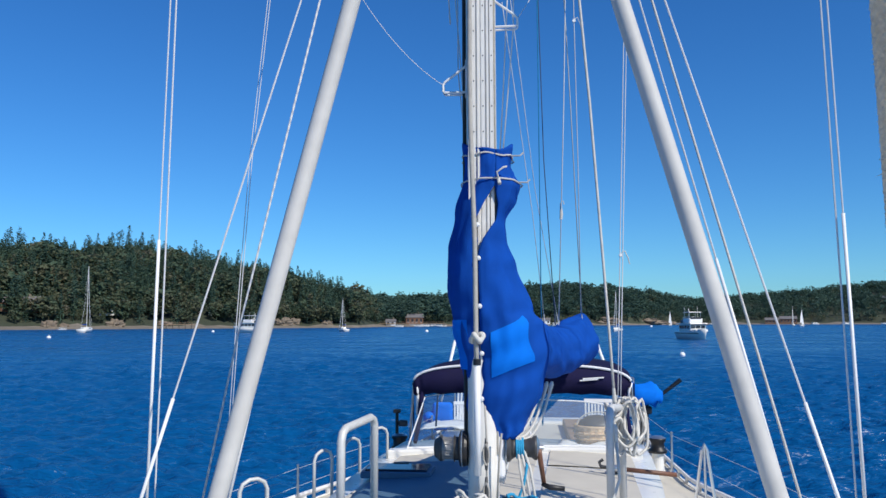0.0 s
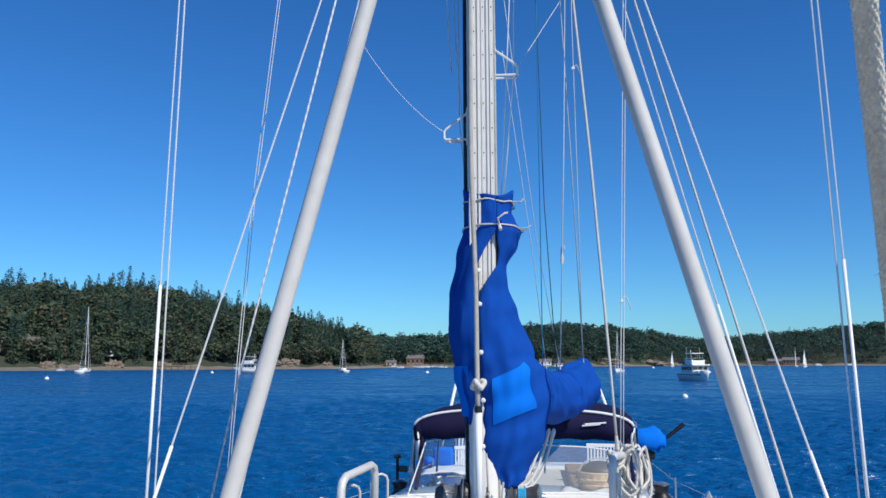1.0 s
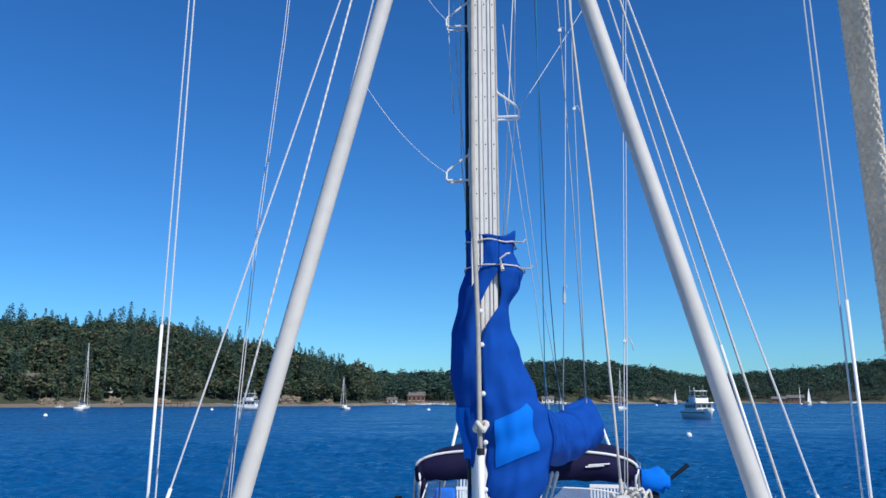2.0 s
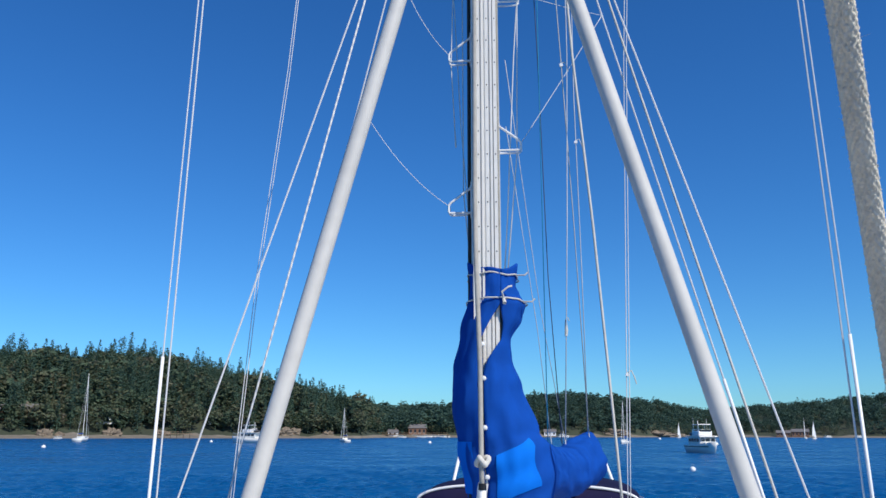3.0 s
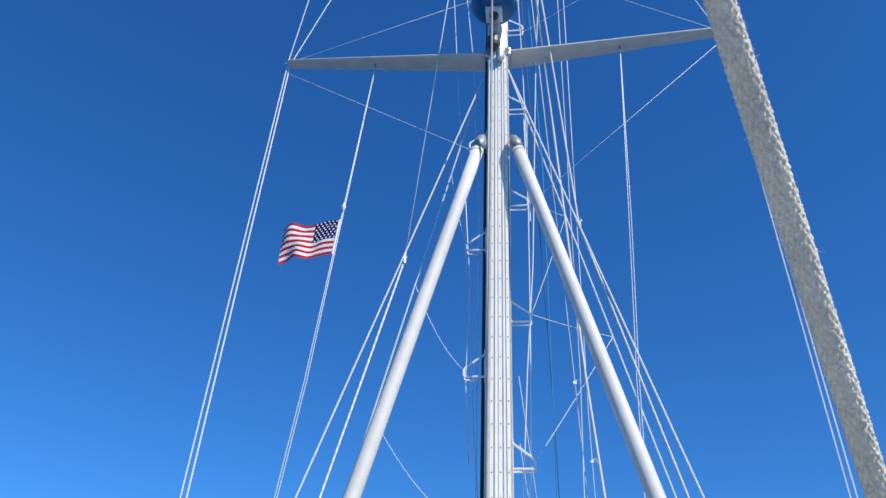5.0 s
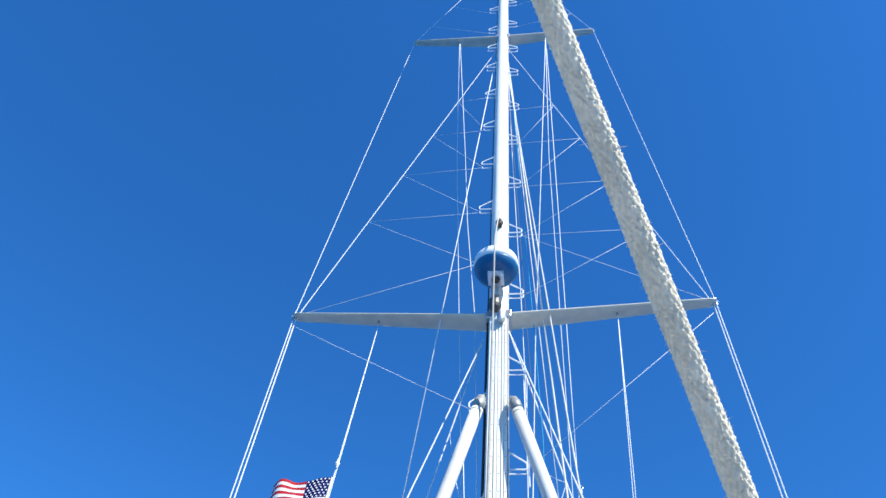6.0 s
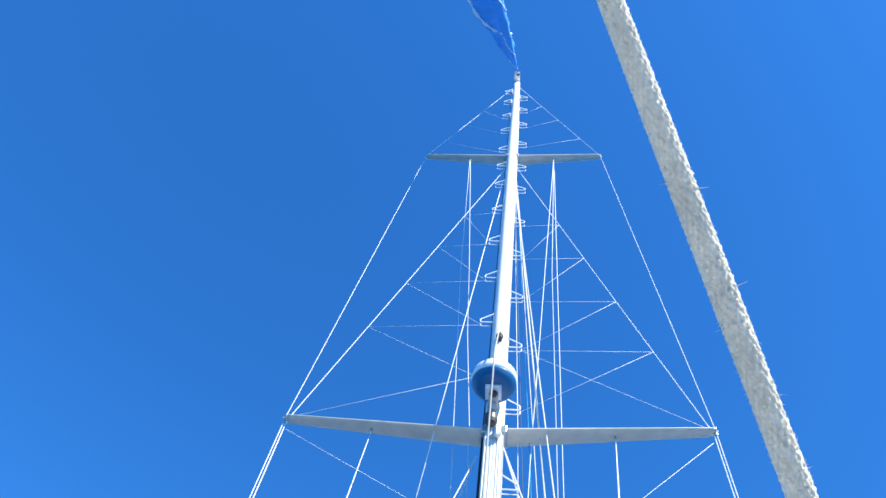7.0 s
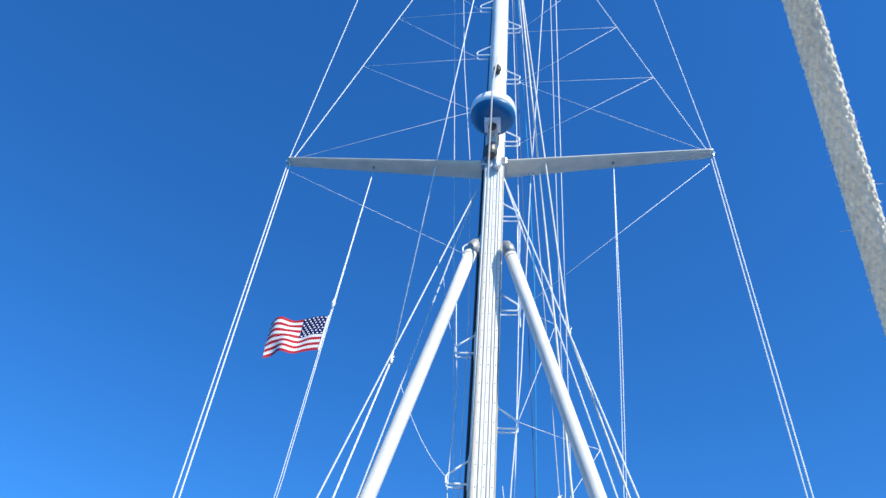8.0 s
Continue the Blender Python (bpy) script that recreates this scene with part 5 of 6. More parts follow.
# coil hung on the port mast rail
ob = thing("hanging_rope_coil", (.83, .12, 2.47), "tangled white rope coil hung on the pipe rail", "rope")
rnd = random.Random(8)
for k in range(9):
    w, h, dx = rnd.uniform(.03, .08), rnd.uniform(.14, .34), rnd.uniform(-.02, .15)
    pts = []
    for t in np.linspace(0, 6.283, 26):
        pts.append((dx + w * math.sin(t) * (1 - .25 * math.cos(t)), rnd.uniform(-.012, .012) + .05 * math.sin(t + k), -.5 * h + .04 + .5 * h * math.cos(t) + .01 * math.sin(5 * t + k)))
    part("loop", sweep(pts, .0085, 7), M["rope"], ob, "", True)
part("knot", sweep([(-.035 + .05 * math.cos(t), .05 * math.sin(t), .02 + .03 * math.sin(2.3 * t) - .01 * t) for t in np.linspace(0, 16, 60)], .010, 7), M["rope"], ob, "", True)
line("halyard_tail", [(.765, -.20, 2.40), (.78, -.24, 2.1), (.70, -.30, ROOF + .08), (.62, -.36, ROOF + .07)], .0085, "white halyard tail led down the pipe rail", "rope")

ob = thing("boathook", (.93, 1.33, ROOF + .08), "brown wooden boathook handle lying on the coachroof", "boathook")
part("shaft", sweep([(0, 0, 0), (.44, -.06, -.03)], .017, 10), M["brown"], ob, "", True)
part("ferrule", sweep([(-.06, .01, .005), (.02, 0, 0)], .026, 10), M["steel"], ob)
part("hook", sweep([(-.06, .01, .005), (-.11, .02, .01), (-.12, .03, .04), (-.09, .03, .06)], .013, 8), M["dark"], ob)
for y in (1.36,):
    ob = thing("winch_pedestal", (.92, y + .05, ROOF + .03), "small bronze fairlead on the coachroof", "fairlead")
    part("body", rounded_box((-.04, -.04, 0), (.04, .04, .035), .008), M["dark"], ob)


# ---------- dodger and cockpit ----------
def bow_pts(y, hw, z0, zs, zc, n=24):
    """An arched hoop across the boat: straight legs and a flat crown with round shoulders."""
    pts = []
    for k in range(n + 1):
        w = math.pi * k / n
        cx, sz = -math.cos(w), math.sin(w)
        x = hw * math.copysign(abs(cx) ** .62, cx)
        z = zs + (zc - zs) * abs(sz) ** .8
        pts.append(Vector((centre(y) + x, y, z)))
    return [Vector((pts[0].x * 1.0 - .05, y + .10, z0))] + pts + [Vector((pts[-1].x + .05, y + .10, z0))]


dodger = thing("spray_dodger", (centre(3.4), 3.4, ROOF), "navy canvas spray dodger with white piping on a steel frame", "dodger")
dorg = Vector((centre(3.4), 3.4, ROOF))
YF, YB = 3.25, 4.9
front = bow_pts(YF, 1.10, ROOF - .02, 2.35, 2.545)
mid_ = bow_pts(4.1, 1.14, ROOF - .02, 2.37, 2.585)
back = bow_pts(YB, 1.12, DECK + .4, 2.37, 2.57)
n = len(front)
rows_ = []
for s in [i / 10 for i in range(11)]:
    a_, b_, q_ = (front, mid_, s * 2) if s <= .5 else (mid_, back, s * 2 - 1)
    rows_.append([a_[k].lerp(b_[k], q_) + Vector((0, 0, -.02 * math.sin(math.pi * q_) + .008 * noise.noise((k * .5, s * 7, 1)))) - dorg for k in range(1, n - 1)])
for dz in (0, .028):
    part("strap", sweep([Vector((.80 + dz, 3.215, 2.40 + dz * .6)) - dorg, Vector((.98 + dz * 2, 3.215, 2.415 + dz * .6)) - dorg], .008, 6), M["trim"], dodger, "white webbing strap")
roof_ = part("roof_canvas", loft(rows_, close=False), M["navy"], dodger, "navy canvas roof", True)
so = roof_.modifiers.new("thick", 'SOLIDIFY')
so.thickness = .004
fas = [[p + Vector((0, -.012, .004)) - dorg for p in front[1:-1]], [Vector((dorg.x + (p.x - dorg.x) * .99, p.y - .02 - .02 * math.sin(k * 1.1), p.z - .085 - .19 * math.sin(math.pi * k / (n - 3)) ** .6 + .008 * math.sin(k * 2.4))) - dorg for k, p in enumerate(front[1:-1])]]
fob = part("front_valance", loft(fas, close=False), M["navy"], dodger, "navy canvas front panel rolled above the window", True)
so = fob.modifiers.new("thick", 'SOLIDIFY')
so.thickness = .006
part("piping", sweep([p + Vector((0, -.02, .01)) - dorg for p in front[2:-2]], .013, 8), M["trim"], dodger, "white piping", True)
for hoop in (front, back):
    part("frame_hoop", sweep([p + Vector((0, .012, -.016)) - dorg for p in hoop], .0125, 10), M["steel"], dodger, "steel hoop", True)
for side in (-1, 1):
    c = dorg.x
    part("side_strap", sweep([Vector((c + side * 1.12, 3.3, 2.37)) - dorg, Vector((c + side * 1.17, 3.75, ROOF)) - dorg], .008, 6), M["navy"], dodger, "navy side strap")
    part("rolled_edge", sweep([Vector((c + side * 1.09, 3.25, 2.38)) - dorg, Vector((c + side * 1.065, 3.235, 2.30)) - dorg, Vector((c + side * 1.06, 3.24, 2.05)) - dorg], [.013, .017, .020], 8), M["trim"], dodger, "white rolled edge of the side window", True)
    part("side_curtain", ([Vector((c + side * 1.10, 3.26, 2.33)) - dorg, Vector((c + side * 1.13, 4.0, 2.34)) - dorg, Vector((c + side * 1.22, 4.1, ROOF - .02)) - dorg, Vector((c + side * 1.06, 2.3, ROOF + .02)) - dorg], [(0, 1, 2, 3)]), M["clear"], dodger, "clear vinyl side window")
    part("post", sweep([Vector((c + side * 1.02, 3.29, 2.34)) - dorg, Vector((c + side * 1.03, 3.2, 2.05)) - dorg, Vector((c + side * 1.04, 2.9, ROOF + .02)) - dorg], [.035, .028, .02], 8), M["navy"], dodger, "navy sleeve on the front post")
def screen_pt(x, w):
    """A point of the raked windscreen, w = 0 at its foot and 1 under the canvas."""
    foot = Vector((x, 2.27 + .12 * (x + .95) - .16 * max(0, abs(x - .15) - .5), ROOF + .06))
    head = Vector((dorg.x + (x - dorg.x) * .97, 3.27, 2.32 - .10 * ((x - dorg.x) / 1.05) ** 2))
    return foot.lerp(head, w) - dorg + Vector((0, 0, .008 * math.sin(9 * x) * math.sin(3.1 * w)))


for xa, xb, top in ((-.80, -.16, 1.0), (.30, 1.17, .80)):
    pane = part("windscreen", loft([[screen_pt(xa + (xb - xa) * k / 10, w * top / 6) for k in range(11)] for w in range(7)], close=False), M["haze" if xa > 0 else "clear"], dodger, "clear wrinkled vinyl windscreen", True)
    pane.visible_shadow = False
    edge = [screen_pt(xa, w * top / 6) for w in range(7)] + [screen_pt(xa + (xb - xa) * k / 10, top) for k in range(1, 11)] + [screen_pt(xb, w * top / 6) for w in range(5, -1, -1)]
    part("edge", sweep(edge, .007, 6), M["trim"], pane, "pale stitched edge")
    part("foot_tape", sweep([screen_pt(xa + (xb - xa) * k / 10, .02) for k in range(11)], .010, 6), M["trim"], pane, "white bolt rope tape")

cockpit = thing("cockpit", (0, 0, 0), "white cockpit with coamings behind the coachroof", "cockpit")
for side in (-1, 1):
    part("coaming", rounded_box((centre(5) + side * 1.02 - .12, 3.40, DECK + .02), (centre(5) + side * 1.02 + .12, 7.9, ROOF - .24), .03), M["gel"], cockpit, "white coaming", False)
    part("bench", rounded_box((centre(5) + side * .70 - .20, 3.45, DECK + .02), (centre(5) + side * .70 + .20, 7.8, DECK + .16), .02), M["teak"], cockpit, "teak bench")
part("aft_deck", rounded_box((centre(8) - 1.0, 7.95, DECK + .02), (centre(8) + 1.0, 8.5, DECK + .10), .03), M["gel"], cockpit)


def slatted(name, place, w, h, n, label, tilt, rz=0):
    ob = thing(name, place, label, "seat back", rz=rz)
    for k in range(n):
        x = -w / 2 + w * (k + .5) / n
        part("slat", rounded_box((x - w / n * .26, -.01, 0), (x + w / n * .26, .01, h), .003, 1), M["white"], ob)
    part("top_rail", rounded_box((-w / 2, -.016, h - .03), (w / 2, .016, h + .02), .006), M["white"], ob)
    part("bottom_rail", rounded_box((-w / 2, -.016, -.02), (w / 2, .016, .03), .006), M["white"], ob)
    ob.matrix_world = pose(*place, tilt, 0, rz)
    return ob


slatted("slatted_seat_back", (-.62, 6.55, 1.44), .30, .40, 8, "white slatted seat back in the cockpit", -14, 6)
slatted("slatted_seat_back", (-.70, 7.6, 1.48), .26, .46, 5, "cream slatted seat back at the stern", -10, -8)
slatted("slatted_seat_back", (1.26, 6.4, 1.46), .40, .44, 9, "white slatted seat back beside the basket", -8, -6)
ob = thing("seat_cushion", (-.89, 6.3, 1.48), "bright blue canvas cushion propped in the cockpit", "cushion")
part("cushion", rounded_box((-.15, -.06, 0), (.13, .06, .39), .05, 4), M["patch"], ob, "", True)
part("bundle", lathe([(.02, .10), (.09, .12), (.11, .18), (.08, .24), (.02, .26)], 14, (-.18, .03, 0)), M["patch"], ob, "", True)
ob = thing("sun_shade", (-.78, 5.9, DECK + .15), "white folded cloth shade lying behind the windscreen", "cloth")
rows_ = [[Vector((-.36 + .72 * k / 12, -.22 + .44 * i / 6, .10 + .05 * math.sin(math.pi * k / 12) + .03 * noise.noise((k * .5, i * .6, 3)) + .03 * i / 6)) for k in range(13)] for i in range(7)]
so = part("cloth", loft(rows_, close=False), M["cloth"], ob, "", True).modifiers.new("thick", 'SOLIDIFY')
so.thickness = .02
ob = thing("towel", (.90, 2.80, ROOF - .012), "crumpled white towel behind the windscreen", "towel")
rows_ = [[Vector((-.34 + .68 * k / 14, -.14 + .28 * i / 6, .045 + .035 * noise.noise((k * .35, i * .5, 9)) + .008 * math.sin(k * .8))) for k in range(15)] for i in range(7)]
so = part("cloth", loft(rows_, close=False), M["cloth"], ob, "", True).modifiers.new("thick", 'SOLIDIFY')
so.thickness = .025
basket = thing("wicker_basket", (.95, 3.10, ROOF - .03), "round tan wicker basket with a dark lining and handle", "basket")
v, f = lathe([(.14, 0), (.19, .04), (.215, .12), (.22, .20), (.205, .21), (.19, .13), (.13, .03)], 40)
v = [p * (1 + (.025 if (i // 40 + i) % 2 else -.01)) for i, p in enumerate(v)]
part("bowl", (v, f), M["wicker"], basket, "woven tan wicker bowl")
for h, r_ in ((.05, .198), (.10, .215), (.15, .224)):
    part("woven_band", sweep([((r_ + .005 * (-1) ** k) * math.cos(2 * math.pi * k / 40), (r_ + .005 * (-1) ** k) * math.sin(2 * math.pi * k / 40), h) for k in range(41)], .010, 6), M["wicker"], basket)
part("rim", sweep([(.215 * math.cos(t), .215 * math.sin(t), .208) for t in np.linspace(0, 6.283, 33)], .012, 8), M["wicker"], basket)
part("lining", lathe([(.01, .31), (.10, .295), (.17, .245), (.20, .18)], 24), M["dark"], basket, "dark cloth lining", True)
part("handle", sweep([(.20 * math.cos(t), -.02, .19 + .15 * math.sin(t)) for t in np.linspace(0, 3.14, 15)], .007, 6), M["rope"], basket, "pale rope handle")
# gear along the port quarter
ob = thing("outboard_motor", (1.86, 6.3, 1.40), "outboard motor under a blue canvas cover on the stern rail", "outboard motor")
cv = bmesh.new()
bmesh.ops.create_icosphere(cv, subdivisions=3, radius=1)
for q in cv.verts:
    k = 1 + .12 * noise.noise(q.co * 2.2)
    fl = .05 * math.sin(q.co.x * 9 + q.co.z * 6) * (.4 + abs(q.co.z))
    q.co = Vector((math.copysign(abs(q.co.x) ** .7, q.co.x) * .26 * k, q.co.y * .22 * k, .58 + math.copysign(abs(q.co.z) ** .75, q.co.z) * (.17 if q.co.z > 0 else .14) * k + fl * .5))
part("cover", cv, M["patch"], ob, "bright blue canvas cover", True)
part("leg", rounded_box((-.06, -.06, -.25), (.06, .06, .46), .02), M["dark"], ob)
part("tiller", sweep([(.22, 0, .58), (.45, -.02, .76), (.50, -.02, .80)], [.022, .028, .03], 10), M["black"], ob, "black tiller grip")
part("clamp", rounded_box((-.14, -.10, .34), (.10, .10, .44), .02), M["black"], ob)
for x, y, lab in ((1.70, 4.2, "black sheet winch on the port coaming"), (-1.17, 4.15, "black sheet winch on the starboard coaming")):
    ob = thing("sheet_winch", (x, y, ROOF - .25), lab, "winch", "sheet winches")
    part("plinth", lathe([(.075, -.22), (.06, -.06), (.07, 0)], 20), M["gel"], ob)
    part("drum", lathe([(.10, 0), (.10, .03), (.075, .05), (.07, .10), (.09, .14), (.09, .16)], 24), M["black"], ob, "black drum", True)
    part("cap", lathe([(.09, .16), (.05, .18), (.02, .185)], 20), M["steel"], ob)
ob = thing("instrument_post", (-1.14, 4.15, ROOF - .02), "dark post with clamped gear beside the dodger", "post")
part("post", sweep([(-.06, .0, -.05), (-.06, 0, .22)], .018, 10), M["black"], ob)
part("clamp", rounded_box((-.10, -.03, .18), (-.02, .03, .22), .006), M["black"], ob)
part("gear_pouch", rounded_box((-.04, -.03, .03), (.06, .03, .10), .015), M["dark"], ob)
for p, q in (((-1.09, 7.5, 1.6), (-.825, 7.5, 2.70)), ((1.72, 7.5, 1.6), (1.335, 7.5, 2.71))):
    ob = thing("stern_pole", p, "white pole rising from the stern rail", "pole", "stern poles")
    part("tube", sweep([(0, 0, 0), Vector(q) - Vector(p)], .024, 10), M["pvc"], ob, "", True)
    part("base", lathe([(.05, -.17), (.05, -.15), (.03, -.13), (.03, .03)], 12), M["steel"], ob)
ob = thing("stern_rail", (.5, 8.3, ROOF - .2), "bent steel stern rail", "rail")
part("rail", sweep([(-1.3, -1.2, 0), (-1.3, -1.15, .55), (-1.2, -.1, .6), (1.2, 0, .6), (1.35, -1.1, .55), (1.35, -1.15, 0)], .0125, 8), M["steel"], ob, "", True)
# the boom under the cover and the gooseneck
ob = thing("boom", (.05, .15, 2.66), "white boom hidden under the sail cover", "boom")
part("spar", sweep([(0, 0, 0), (.80, 2.86, .05)], .06, 14), M["paint"], ob, "", True)
part("gooseneck", join(rounded_tuple((0, -.02, 0), (.06, .14, .10)), sweep([(0, 0, -.09), (0, 0, .09)], .015, 8)), M["steel"], ob)
ob = thing("kicker_tube", (.10, .14, 2.0), "white tube from mast foot up to the boom", "tube")
part("tube", sweep([(0, 0, 0), (.18, .5, .62)], .022, 10), M["pvc"], ob, "", True)


# ---------- boats, buoys and shore ----------
def hull_mesh(length, beam, free, stern=.75, rise=.35):
    """Stem at +x, keel line just under the water."""
    rr_ = []
    for s in [i / 12 for i in range(13)]:
        x = -length / 2 + length * s
        b = beam / 2 * (stern + (1 - stern) * min(1, s / .4)) if s < .4 else beam / 2 * max(.02, 1 - ((s - .4) / .6) ** 2.2)
        z = free * (1 + rise * s * s)
        rr_.append([Vector((x, -b, z)), Vector((x - .02 * length * s, -b * .92, z * .5)), Vector((x - .05 * length * s, -b * .7, -.15)), Vector((x - .06 * length * s, 0, -.5)), Vector((x - .05 * length * s, b * .7, -.15)), Vector((x - .02 * length * s, b * .92, z * .5)), Vector((x, b, z))])
    return loft(rr_)


def sailboat(p, rz, length, mast_h, label, sails=False):
    ob = thing("sailboat", p, label, "sailboat", "boats in the bay", rz)
    fr = length * .09
    part("hull", hull_mesh(length, length * .3, fr), M["gel"], ob, "white hull", True)
    part("boot_stripe", loft([[Vector((x, s * length * .15 * k, z)) for z in (.02, .16)] for x, k, s in ((-.48 * length, .78, -1), (0, .96, -1), (.3 * length, .72, -1), (.46 * length, .12, -1))], close=False, caps=False), M["radblue"], ob)
    part("cabin", rounded_box((-length * .12, -length * .09, fr), (length * .2, length * .09, fr + .55), .12), M["gel"], ob, "white cabin")
    part("cabin_window", rounded_box((-length * .08, -length * .093, fr + .2), (length * .14, length * .093, fr + .4), .03), M["window"], ob)
    mx = length * .08
    part("mast", sweep([(mx, 0, fr + .3), (mx, 0, mast_h)], [.085, .06], 8), M["paint"], ob)
    part("boom", sweep([(mx, 0, fr + 1.4), (-length * .34, 0, fr + 1.35)], .14 if not sails else .06, 8), M["cover" if not sails else "paint"], ob, "boom with furled sail")
    for s in (.45, .75):
        part("spreader", sweep([(mx, -.9 * (1.2 - s), mast_h * s), (mx, .9 * (1.2 - s), mast_h * s)], .03, 6), M["paint"], ob)
    part("forestay", sweep([(length * .47, 0, fr + .4), (mx, 0, mast_h * .97)], .05 if not sails else .02, 6), M["cloth"], ob, "rolled headsail")
    part("backstay", sweep([(-length * .48, 0, fr), (mx, 0, mast_h)], .015, 5), M["wire"], ob)
    for s in (-1, 1):
        part("shroud", sweep([(mx, s * length * .14, fr), (mx, s * .4, mast_h * .5), (mx, 0, mast_h * .95)], .015, 5), M["wire"], ob)
    if sails:
        part("mainsail", ([(mx - .1, 0, fr + 1.6), (-length * .33, .25, fr + 1.5), (-length * .12, .35, mast_h * .6), (mx - .1, 0, mast_h * .96)], [(0, 1, 2, 3)]), M["cloth"], ob, "white mainsail")
        part("jib", ([(length * .45, 0, fr + .5), (mx - .3, .4, fr + .9), (mx + .1, .05, mast_h * .86)], [(0, 1, 2)]), M["cloth"], ob, "white jib")
    return ob


def place_of(az, r):
    return at_bearing(az, r, 0.0)


sailboat((-134.5, 228.4, 0), 108, 12.5, 20.6, "white anchored sailboat with a tall bare mast")
sailboat((-59.9, 255.5, 0), 118, 9.0, 11.0, "small white anchored sailboat before the wooded point")
sailboat((29.7, 255.0, 0), 250, 8.5, 13.0, "white anchored sailboat seen behind the rigging")
sailboat((112, 624, 0), 62, 8.0, 11.5, "distant sailboat with hoisted white sails", True)
sailboat((190, 583, 0), 75, 8.5, 14.0, "distant sailboat under full white sail", True)
sailboat((181, 538, 0), 52, 7.5, 11.5, "distant sailboat with white main and jib", True)
sailboat((330, 880, 0), 10, 10.0, 14.0, "far white sailboat moored off the beach")
sailboat((395, 900, 0), 190, 10.0, 13.0, "far white sailboat near the wooded shore")


def motorboat(p, rz, length, label, big):
    ob = thing("motor_yacht", p, label, "motor boat", "boats in the bay", rz)
    fr = length * (.13 if big else .10)
    beam = length * .36
    part("hull", hull_mesh(length, beam, fr, .9, .5), M["gel"], ob, "white hull", True)
    part("rub_rail", loft([[Vector((x, s * beam / 2 * k * 1.01, fr * .78)), Vector((x, s * beam / 2 * k * 1.01, fr * .9))] for x, k, s in ((-.49 * length, .92, -1), (-.1 * length, 1.0, -1), (.2 * length, .84, -1), (.38 * length, .45, -1))], close=False), M["dark"], ob)
    z = fr
    w = beam * .40
    part("cabin", rounded_box((-length * .34, -w, z), (length * .18, w, z + length * .14), .18), M["gel"], ob, "white cabin")
    for s in (-1, 1):
        for k in range(4):
            x = -length * .30 + k * length * .115
            part("window", rounded_box((x, s * (w + .01) - .02, z + length * .06), (x + length * .095, s * (w + .01) + .02, z + length * .115), .03), M["window"], ob)
    for k in range(3):
        y = -w * .9 + k * w * .62
        part("windscreen", rounded_box((length * .17, y, z + length * .065), (length * .185, y + w * .54, z + length * .12), .02), M["window"], ob)
    part("foredeck", rounded_box((length * .15, -w * .8, z + .02), (length * .34, w * .8, z + length * .045), .12), M["gel"], ob)
    part("roof", rounded_box((-length * .42, -w * 1.12, z + length * .14), (length * .22, w * 1.12, z + length * .155), .06), M["gel"], ob, "overhanging white roof")
    if big:
        z2 = z + length * .155
        part("flybridge", rounded_box((-length * .18, -w * .85, z2), (length * .10, w * .85, z2 + length * .085), .15), M["white"], ob, "white flybridge")
        part("bimini", rounded_box((-length * .20, -w * .8, z2 + length * .19), (length * .08, w * .8, z2 + length * .20), .05), M["white"], ob, "white flybridge top")
        for s in (-1, 1):
            for x in (-.17, .06):
                part("bimini_leg", sweep([(length * x, s * w * .7, z2 + length * .07), (length * x, s * w * .72, z2 + length * .192)], .03, 6), M["steel"], ob)
        part("flybridge_screen", rounded_box((length * .085, -w * .7, z2 + length * .07), (length * .10, w * .7, z2 + length * .11), .02), M["window"], ob)
        part("mast", sweep([(-length * .2, 0, z2), (-length * .22, 0, z2 + length * .26)], .06, 8), M["paint"], ob)
        part("radar_arch", sweep([(-length * .2, -w * .8, z2), (-length * .22, -w * .7, z2 + length * .11), (-length * .22, w * .7, z2 + length * .11), (-length * .2, w * .8, z2)], .07, 8), M["paint"], ob)
        for s in (-1, 1):
            part("antenna", sweep([(-length * .1, s * w * .8, z2 + .5), (-length * .12, s * w * .85, z2 + length * .3)], .02, 5), M["paint"], ob)
        part("dinghy", rounded_box((-length * .40, -w * .7, z2), (-length * .24, w * .7, z2 + .6), .25), M["dark"], ob, "grey dinghy on the roof")
    for s in (-1, 1):
        rail = [(length * .05, s * beam * .47, z + .75), (length * .25, s * beam * .38, z + .85 + fr * .1), (length * .42, s * beam * .12, z + .95 + fr * .3), (length * .47, 0, z + 1.0 + fr * .35)]
        part("bow_rail", join(sweep(rail, .03, 6), *[sweep([(x, y, zz - .95), (x, y, zz)], .02, 5) for x, y, zz in rail]), M["steel"], ob)
    return ob


motorboat((28.95, 134.5, 0), -79, 9.6, "white motor yacht with a flybridge anchored in the bay", True)
motorboat((-80.5, 222, 0), 165, 10.5, "white cabin cruiser anchored off the wooded point", True)
for az, r, rz, L in ((13.3, 800, 15, 9), (12.9, 815, 190, 8), (-7.2, 545, 5, 7), (-6.7, 548, 180, 8), (-8.0, 550, 0, 7), (21.0, 870, 8, 9), (23.2, 880, 175, 8), (2.3, 640, 20, 10), (-9.0, 512, 10, 6), (-6.2, 535, 170, 7), (-5.9, 540, 0, 6), (-7.6, 530, 185, 6), (-31.4, 385, 60, 4), (19.2, 860, 10, 8)):
    motorboat(place_of(az, r), rz, L, "small white motor boat moored off the far beach", False)


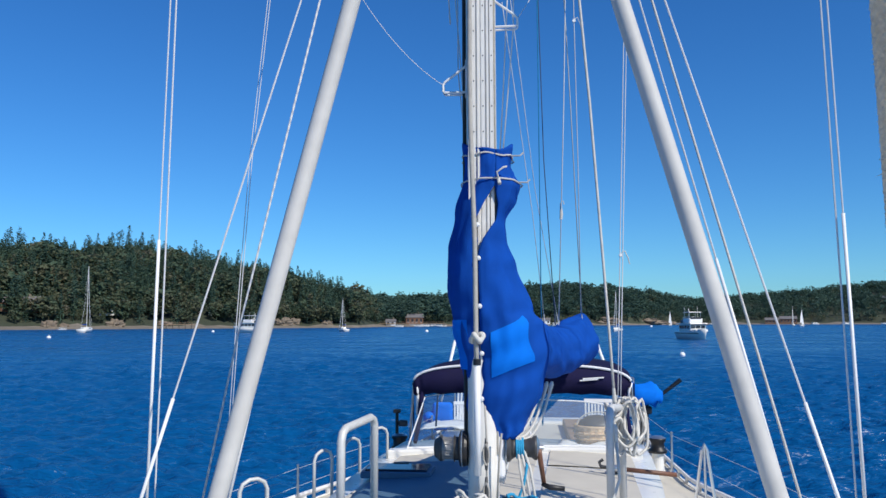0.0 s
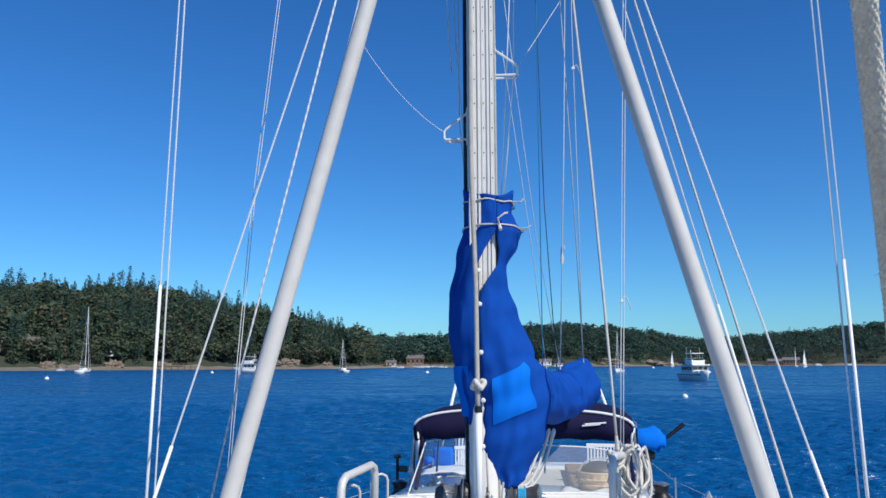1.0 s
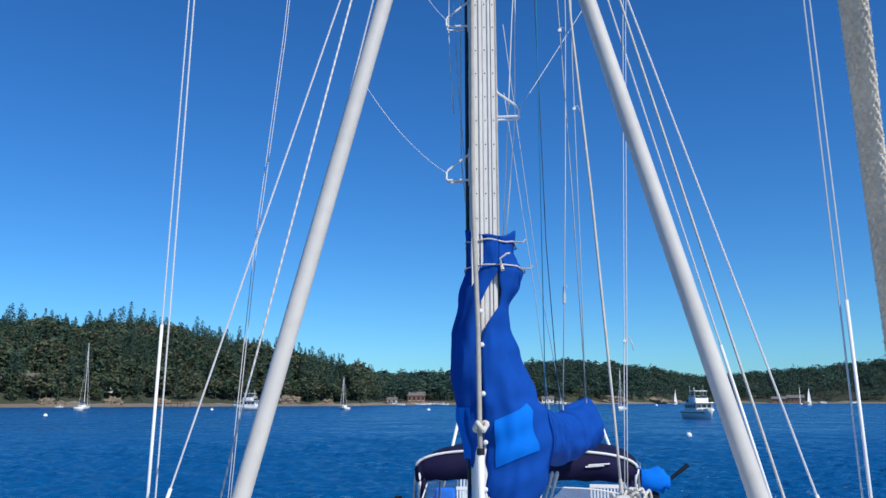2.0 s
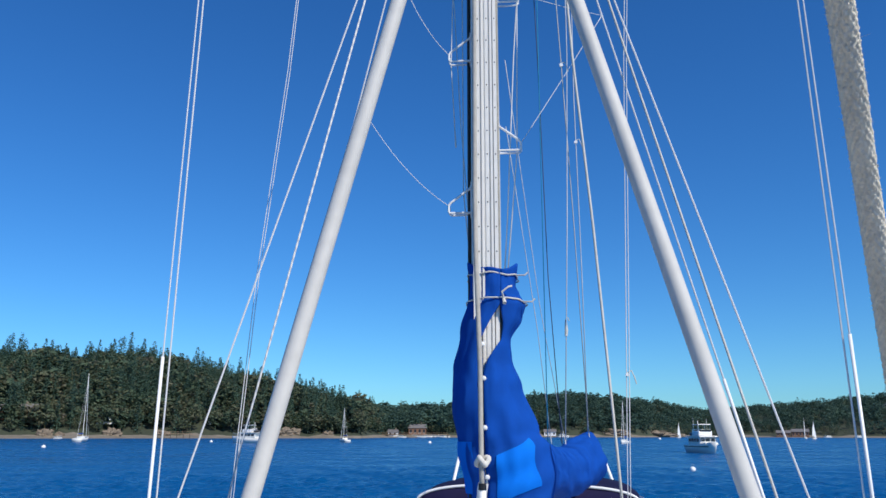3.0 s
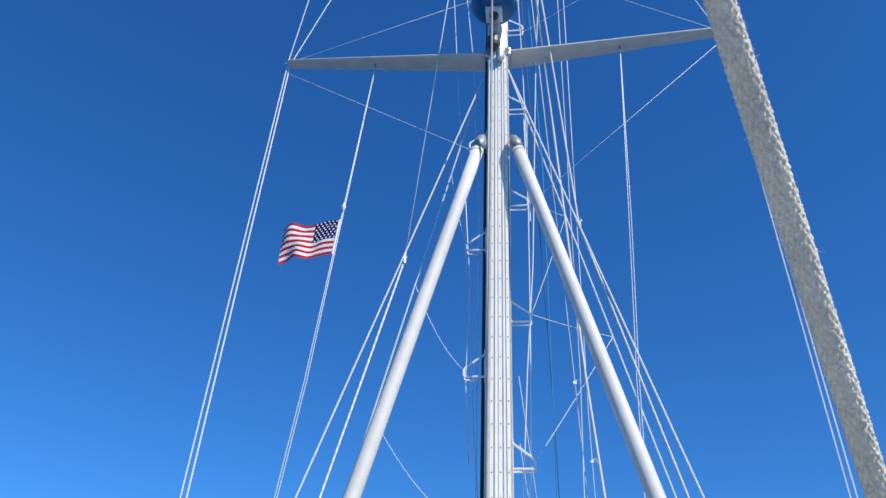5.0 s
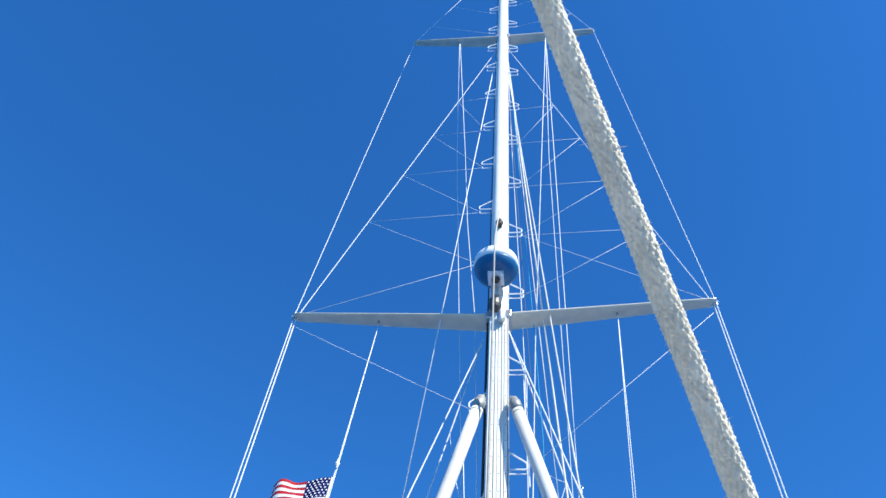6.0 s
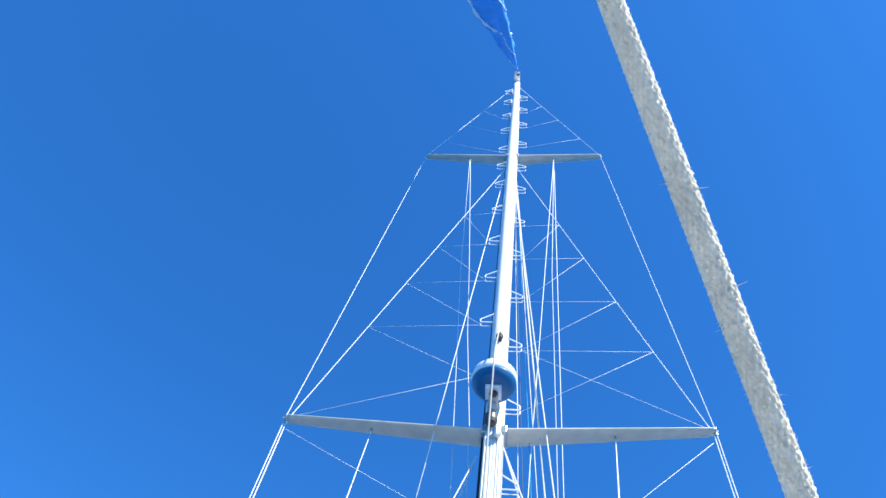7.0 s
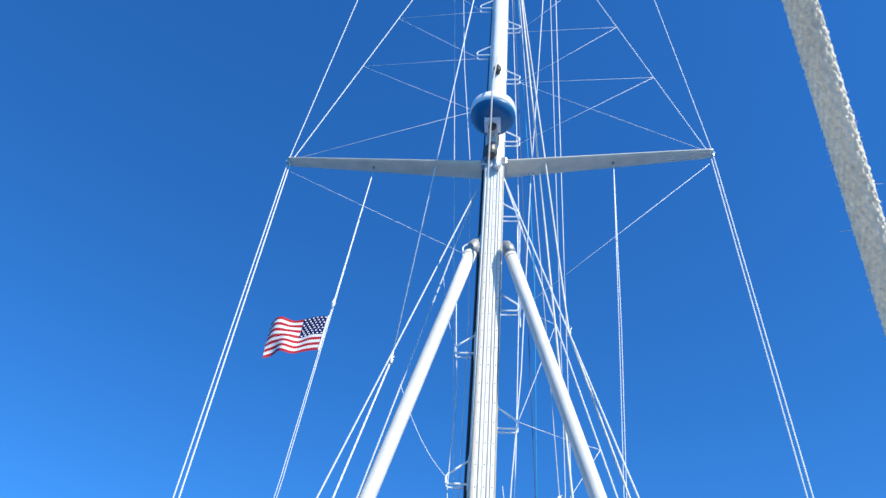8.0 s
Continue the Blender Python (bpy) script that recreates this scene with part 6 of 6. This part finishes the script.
def buoy(p, r, label):
    ob = thing("mooring_buoy", p, label, "buoy", "mooring buoys")
    part("ball", lathe([(r * .3, -r * .6), (r * .95, -r * .1), (r, r * .3), (r * .8, r * .85), (r * .35, r * 1.15), (r * .1, r * 1.2)], 20), M["white"], ob, "white plastic ball", True)
    part("ring", sweep([(.12 * math.cos(t), 0, r * 1.2 + .1 + .12 * math.sin(t)) for t in np.linspace(0, 6.283, 13)], .025, 6), M["steel"], ob)


buoy((14.15, 67.8, 0), .26, "white round mooring buoy floating nearby")
buoy((-94.0, 145, 0), .42, "white mooring buoy off the wooded hillside")
buoy((-98.9, 241, 0), .5, "small white mooring buoy near the point")
buoy((73.4, 468, 0), .8, "white mooring buoy far across the bay")
buoy((-30.3, 243, 0), .55, "white upright channel buoy")


def cottage(az, inland, w, d, h, rz, wall, label):
    r = table(SHORE, az) + inland
    p = at_bearing(az, r, land_height(az, r) - .3)
    ob = thing("cottage", p, label, "house", "houses on the shore", rz)
    part("walls", rounded_box((-w / 2, -d / 2, 0), (w / 2, d / 2, h), .04, 1), M[wall], ob, "boarded walls")
    ov = .5
    v = [(-w / 2 - ov, -d / 2 - ov, h - .1), (w / 2 + ov, -d / 2 - ov, h - .1), (w / 2 + ov, d / 2 + ov, h - .1), (-w / 2 - ov, d / 2 + ov, h - .1), (-w / 2 - ov, 0, h + d * .32), (w / 2 + ov, 0, h + d * .32)]
    roof = part("roof", (v, [(0, 1, 5, 4), (2, 3, 4, 5), (0, 4, 3), (1, 2, 5), (3, 2, 1, 0)]), M["roof"], ob, "pitched roof")
    part("chimney", rounded_box((w * .2, -.4, h), (w * .2 + .8, .4, h + d * .32 + 1), .04, 1), M["rock"], roof)
    for k in range(max(2, int(w / 3))):
        x = -w / 2 + w * (k + .5) / max(2, int(w / 3))
        win = part("window", rounded_box((x - .7, -d / 2 - .06, h * .35), (x + .7, -d / 2 + .02, h * .8), .03, 1), M["window"], ob)
        part("frame", rounded_box((x - .85, -d / 2 - .04, h * .35 - .15), (x + .85, -d / 2 + .01, h * .35), .02, 1), M["white"], win)


cottage(-33.8, 32, 16, 9, 5, 20, "cedar", "brown boarded house among the trees above the beach")
cottage(-28.6, 26, 9, 6, 3.2, 25, "white", "small white boathouse at the edge of the wood")
cottage(-21.8, 30, 7, 6, 3.0, 15, "white", "small white cottage between shore trees")
cottage(-7.9, 18, 12, 8, 5, 8, "cedar", "brown beach house behind the far dock")
cottage(-9.6, 12, 6, 5, 3, 0, "white", "small pale hut on the shore")
cottage(1.4, 10, 10, 7, 3.5, -2, "white", "pale cottage at the foot of the far hill")
cottage(17.6, 14, 16, 9, 5, -16, "cedar", "tan waterfront house under the far trees")
cottage(16.6, 12, 13, 8, 4, -16, "cedar", "brown waterfront house on the far shore")
cottage(23.6, 90, 16, 9, 5, -22, "cedar", "house high on the far wooded slope")


def rock(az, off, w, h, label):
    r = table(SHORE, az) + off
    p = at_bearing(az, r, land_height(az, r) - .4)
    bm = bmesh.new()
    bmesh.ops.create_icosphere(bm, subdivisions=4, radius=1)
    w, h = w * .7, h * .75
    for q in bm.verts:
        k = 1 + .6 * noise.noise(q.co * 1.6 + Vector((az, off, 0))) + .35 * noise.noise(q.co * 4.5 + Vector((0, az, 0))) + .15 * noise.noise(q.co * 11)
        q.co = Vector((q.co.x * w * k, q.co.y * w * .5 * k, (q.co.z + .3) * h * k))
    ob = thing("shore_rock", p, label, "rock", "rocks along the beach")
    part("boulder", bm, M["rock"], ob)


for az, off, w, h in ((-32.2, 10, 5, 3.5), (-31.3, 11, 3.5, 2.2), (-28.2, 13, 7, 3.5), (-25.2, 14, 6, 2.5), (-19.3, 12, 7, 3), (-17.4, 12, 8, 4), (-16.5, 12, 5, 3), (-14.2, 10, 5, 2), (6.0, 12, 16, 4), (8.6, 12, 18, 4), (9.8, 12, 12, 3)):
    rock(az, off, w, h, "weathered tan rock outcrop at the edge of the beach")
# a pier on piles and a long dock
for az, w, label in ((-24.4, 16, "small timber pier with a ramp at the beach"), (-8.2, 46, "long low timber dock with moored boats")):
    r = table(SHORE, az) - 2
    p = at_bearing(az, r, 0)
    ob = thing("timber_pier", p, label, "pier", rz=-az)
    part("planking", rounded_box((-w / 2, -1, 2.0), (w / 2, 1, 2.3), .05, 1), M["teak"], ob, "weathered planking")
    for k in range(6):
        x = -w / 2 + .5 + (w - 1) * k / 5
        part("pile", sweep([(x, -.7, -1.5), (x, -.7, 2.9)], .16, 8), M["bark"], ob)
    part("handrail", join(sweep([(-w / 2, -.9, 3.2), (w / 2, -.9, 3.2)], .06, 6), *[sweep([(-w / 2 + w * k / 8, -.9, 2.2), (-w / 2 + w * k / 8, -.9, 3.2)], .05, 5) for k in range(9)]), M["teak"], ob)
    part("ramp", ([(w / 2, -.8, 2.2), (w / 2 + 6, -.8, .4), (w / 2 + 6, .8, .4), (w / 2, .8, 2.2), (w / 2, -.8, 2.0), (w / 2 + 6, -.8, .2), (w / 2 + 6, .8, .2), (w / 2, .8, 2.0)], [(0, 1, 2, 3), (7, 6, 5, 4), (0, 4, 5, 1), (3, 2, 6, 7)]), M["teak"], ob)
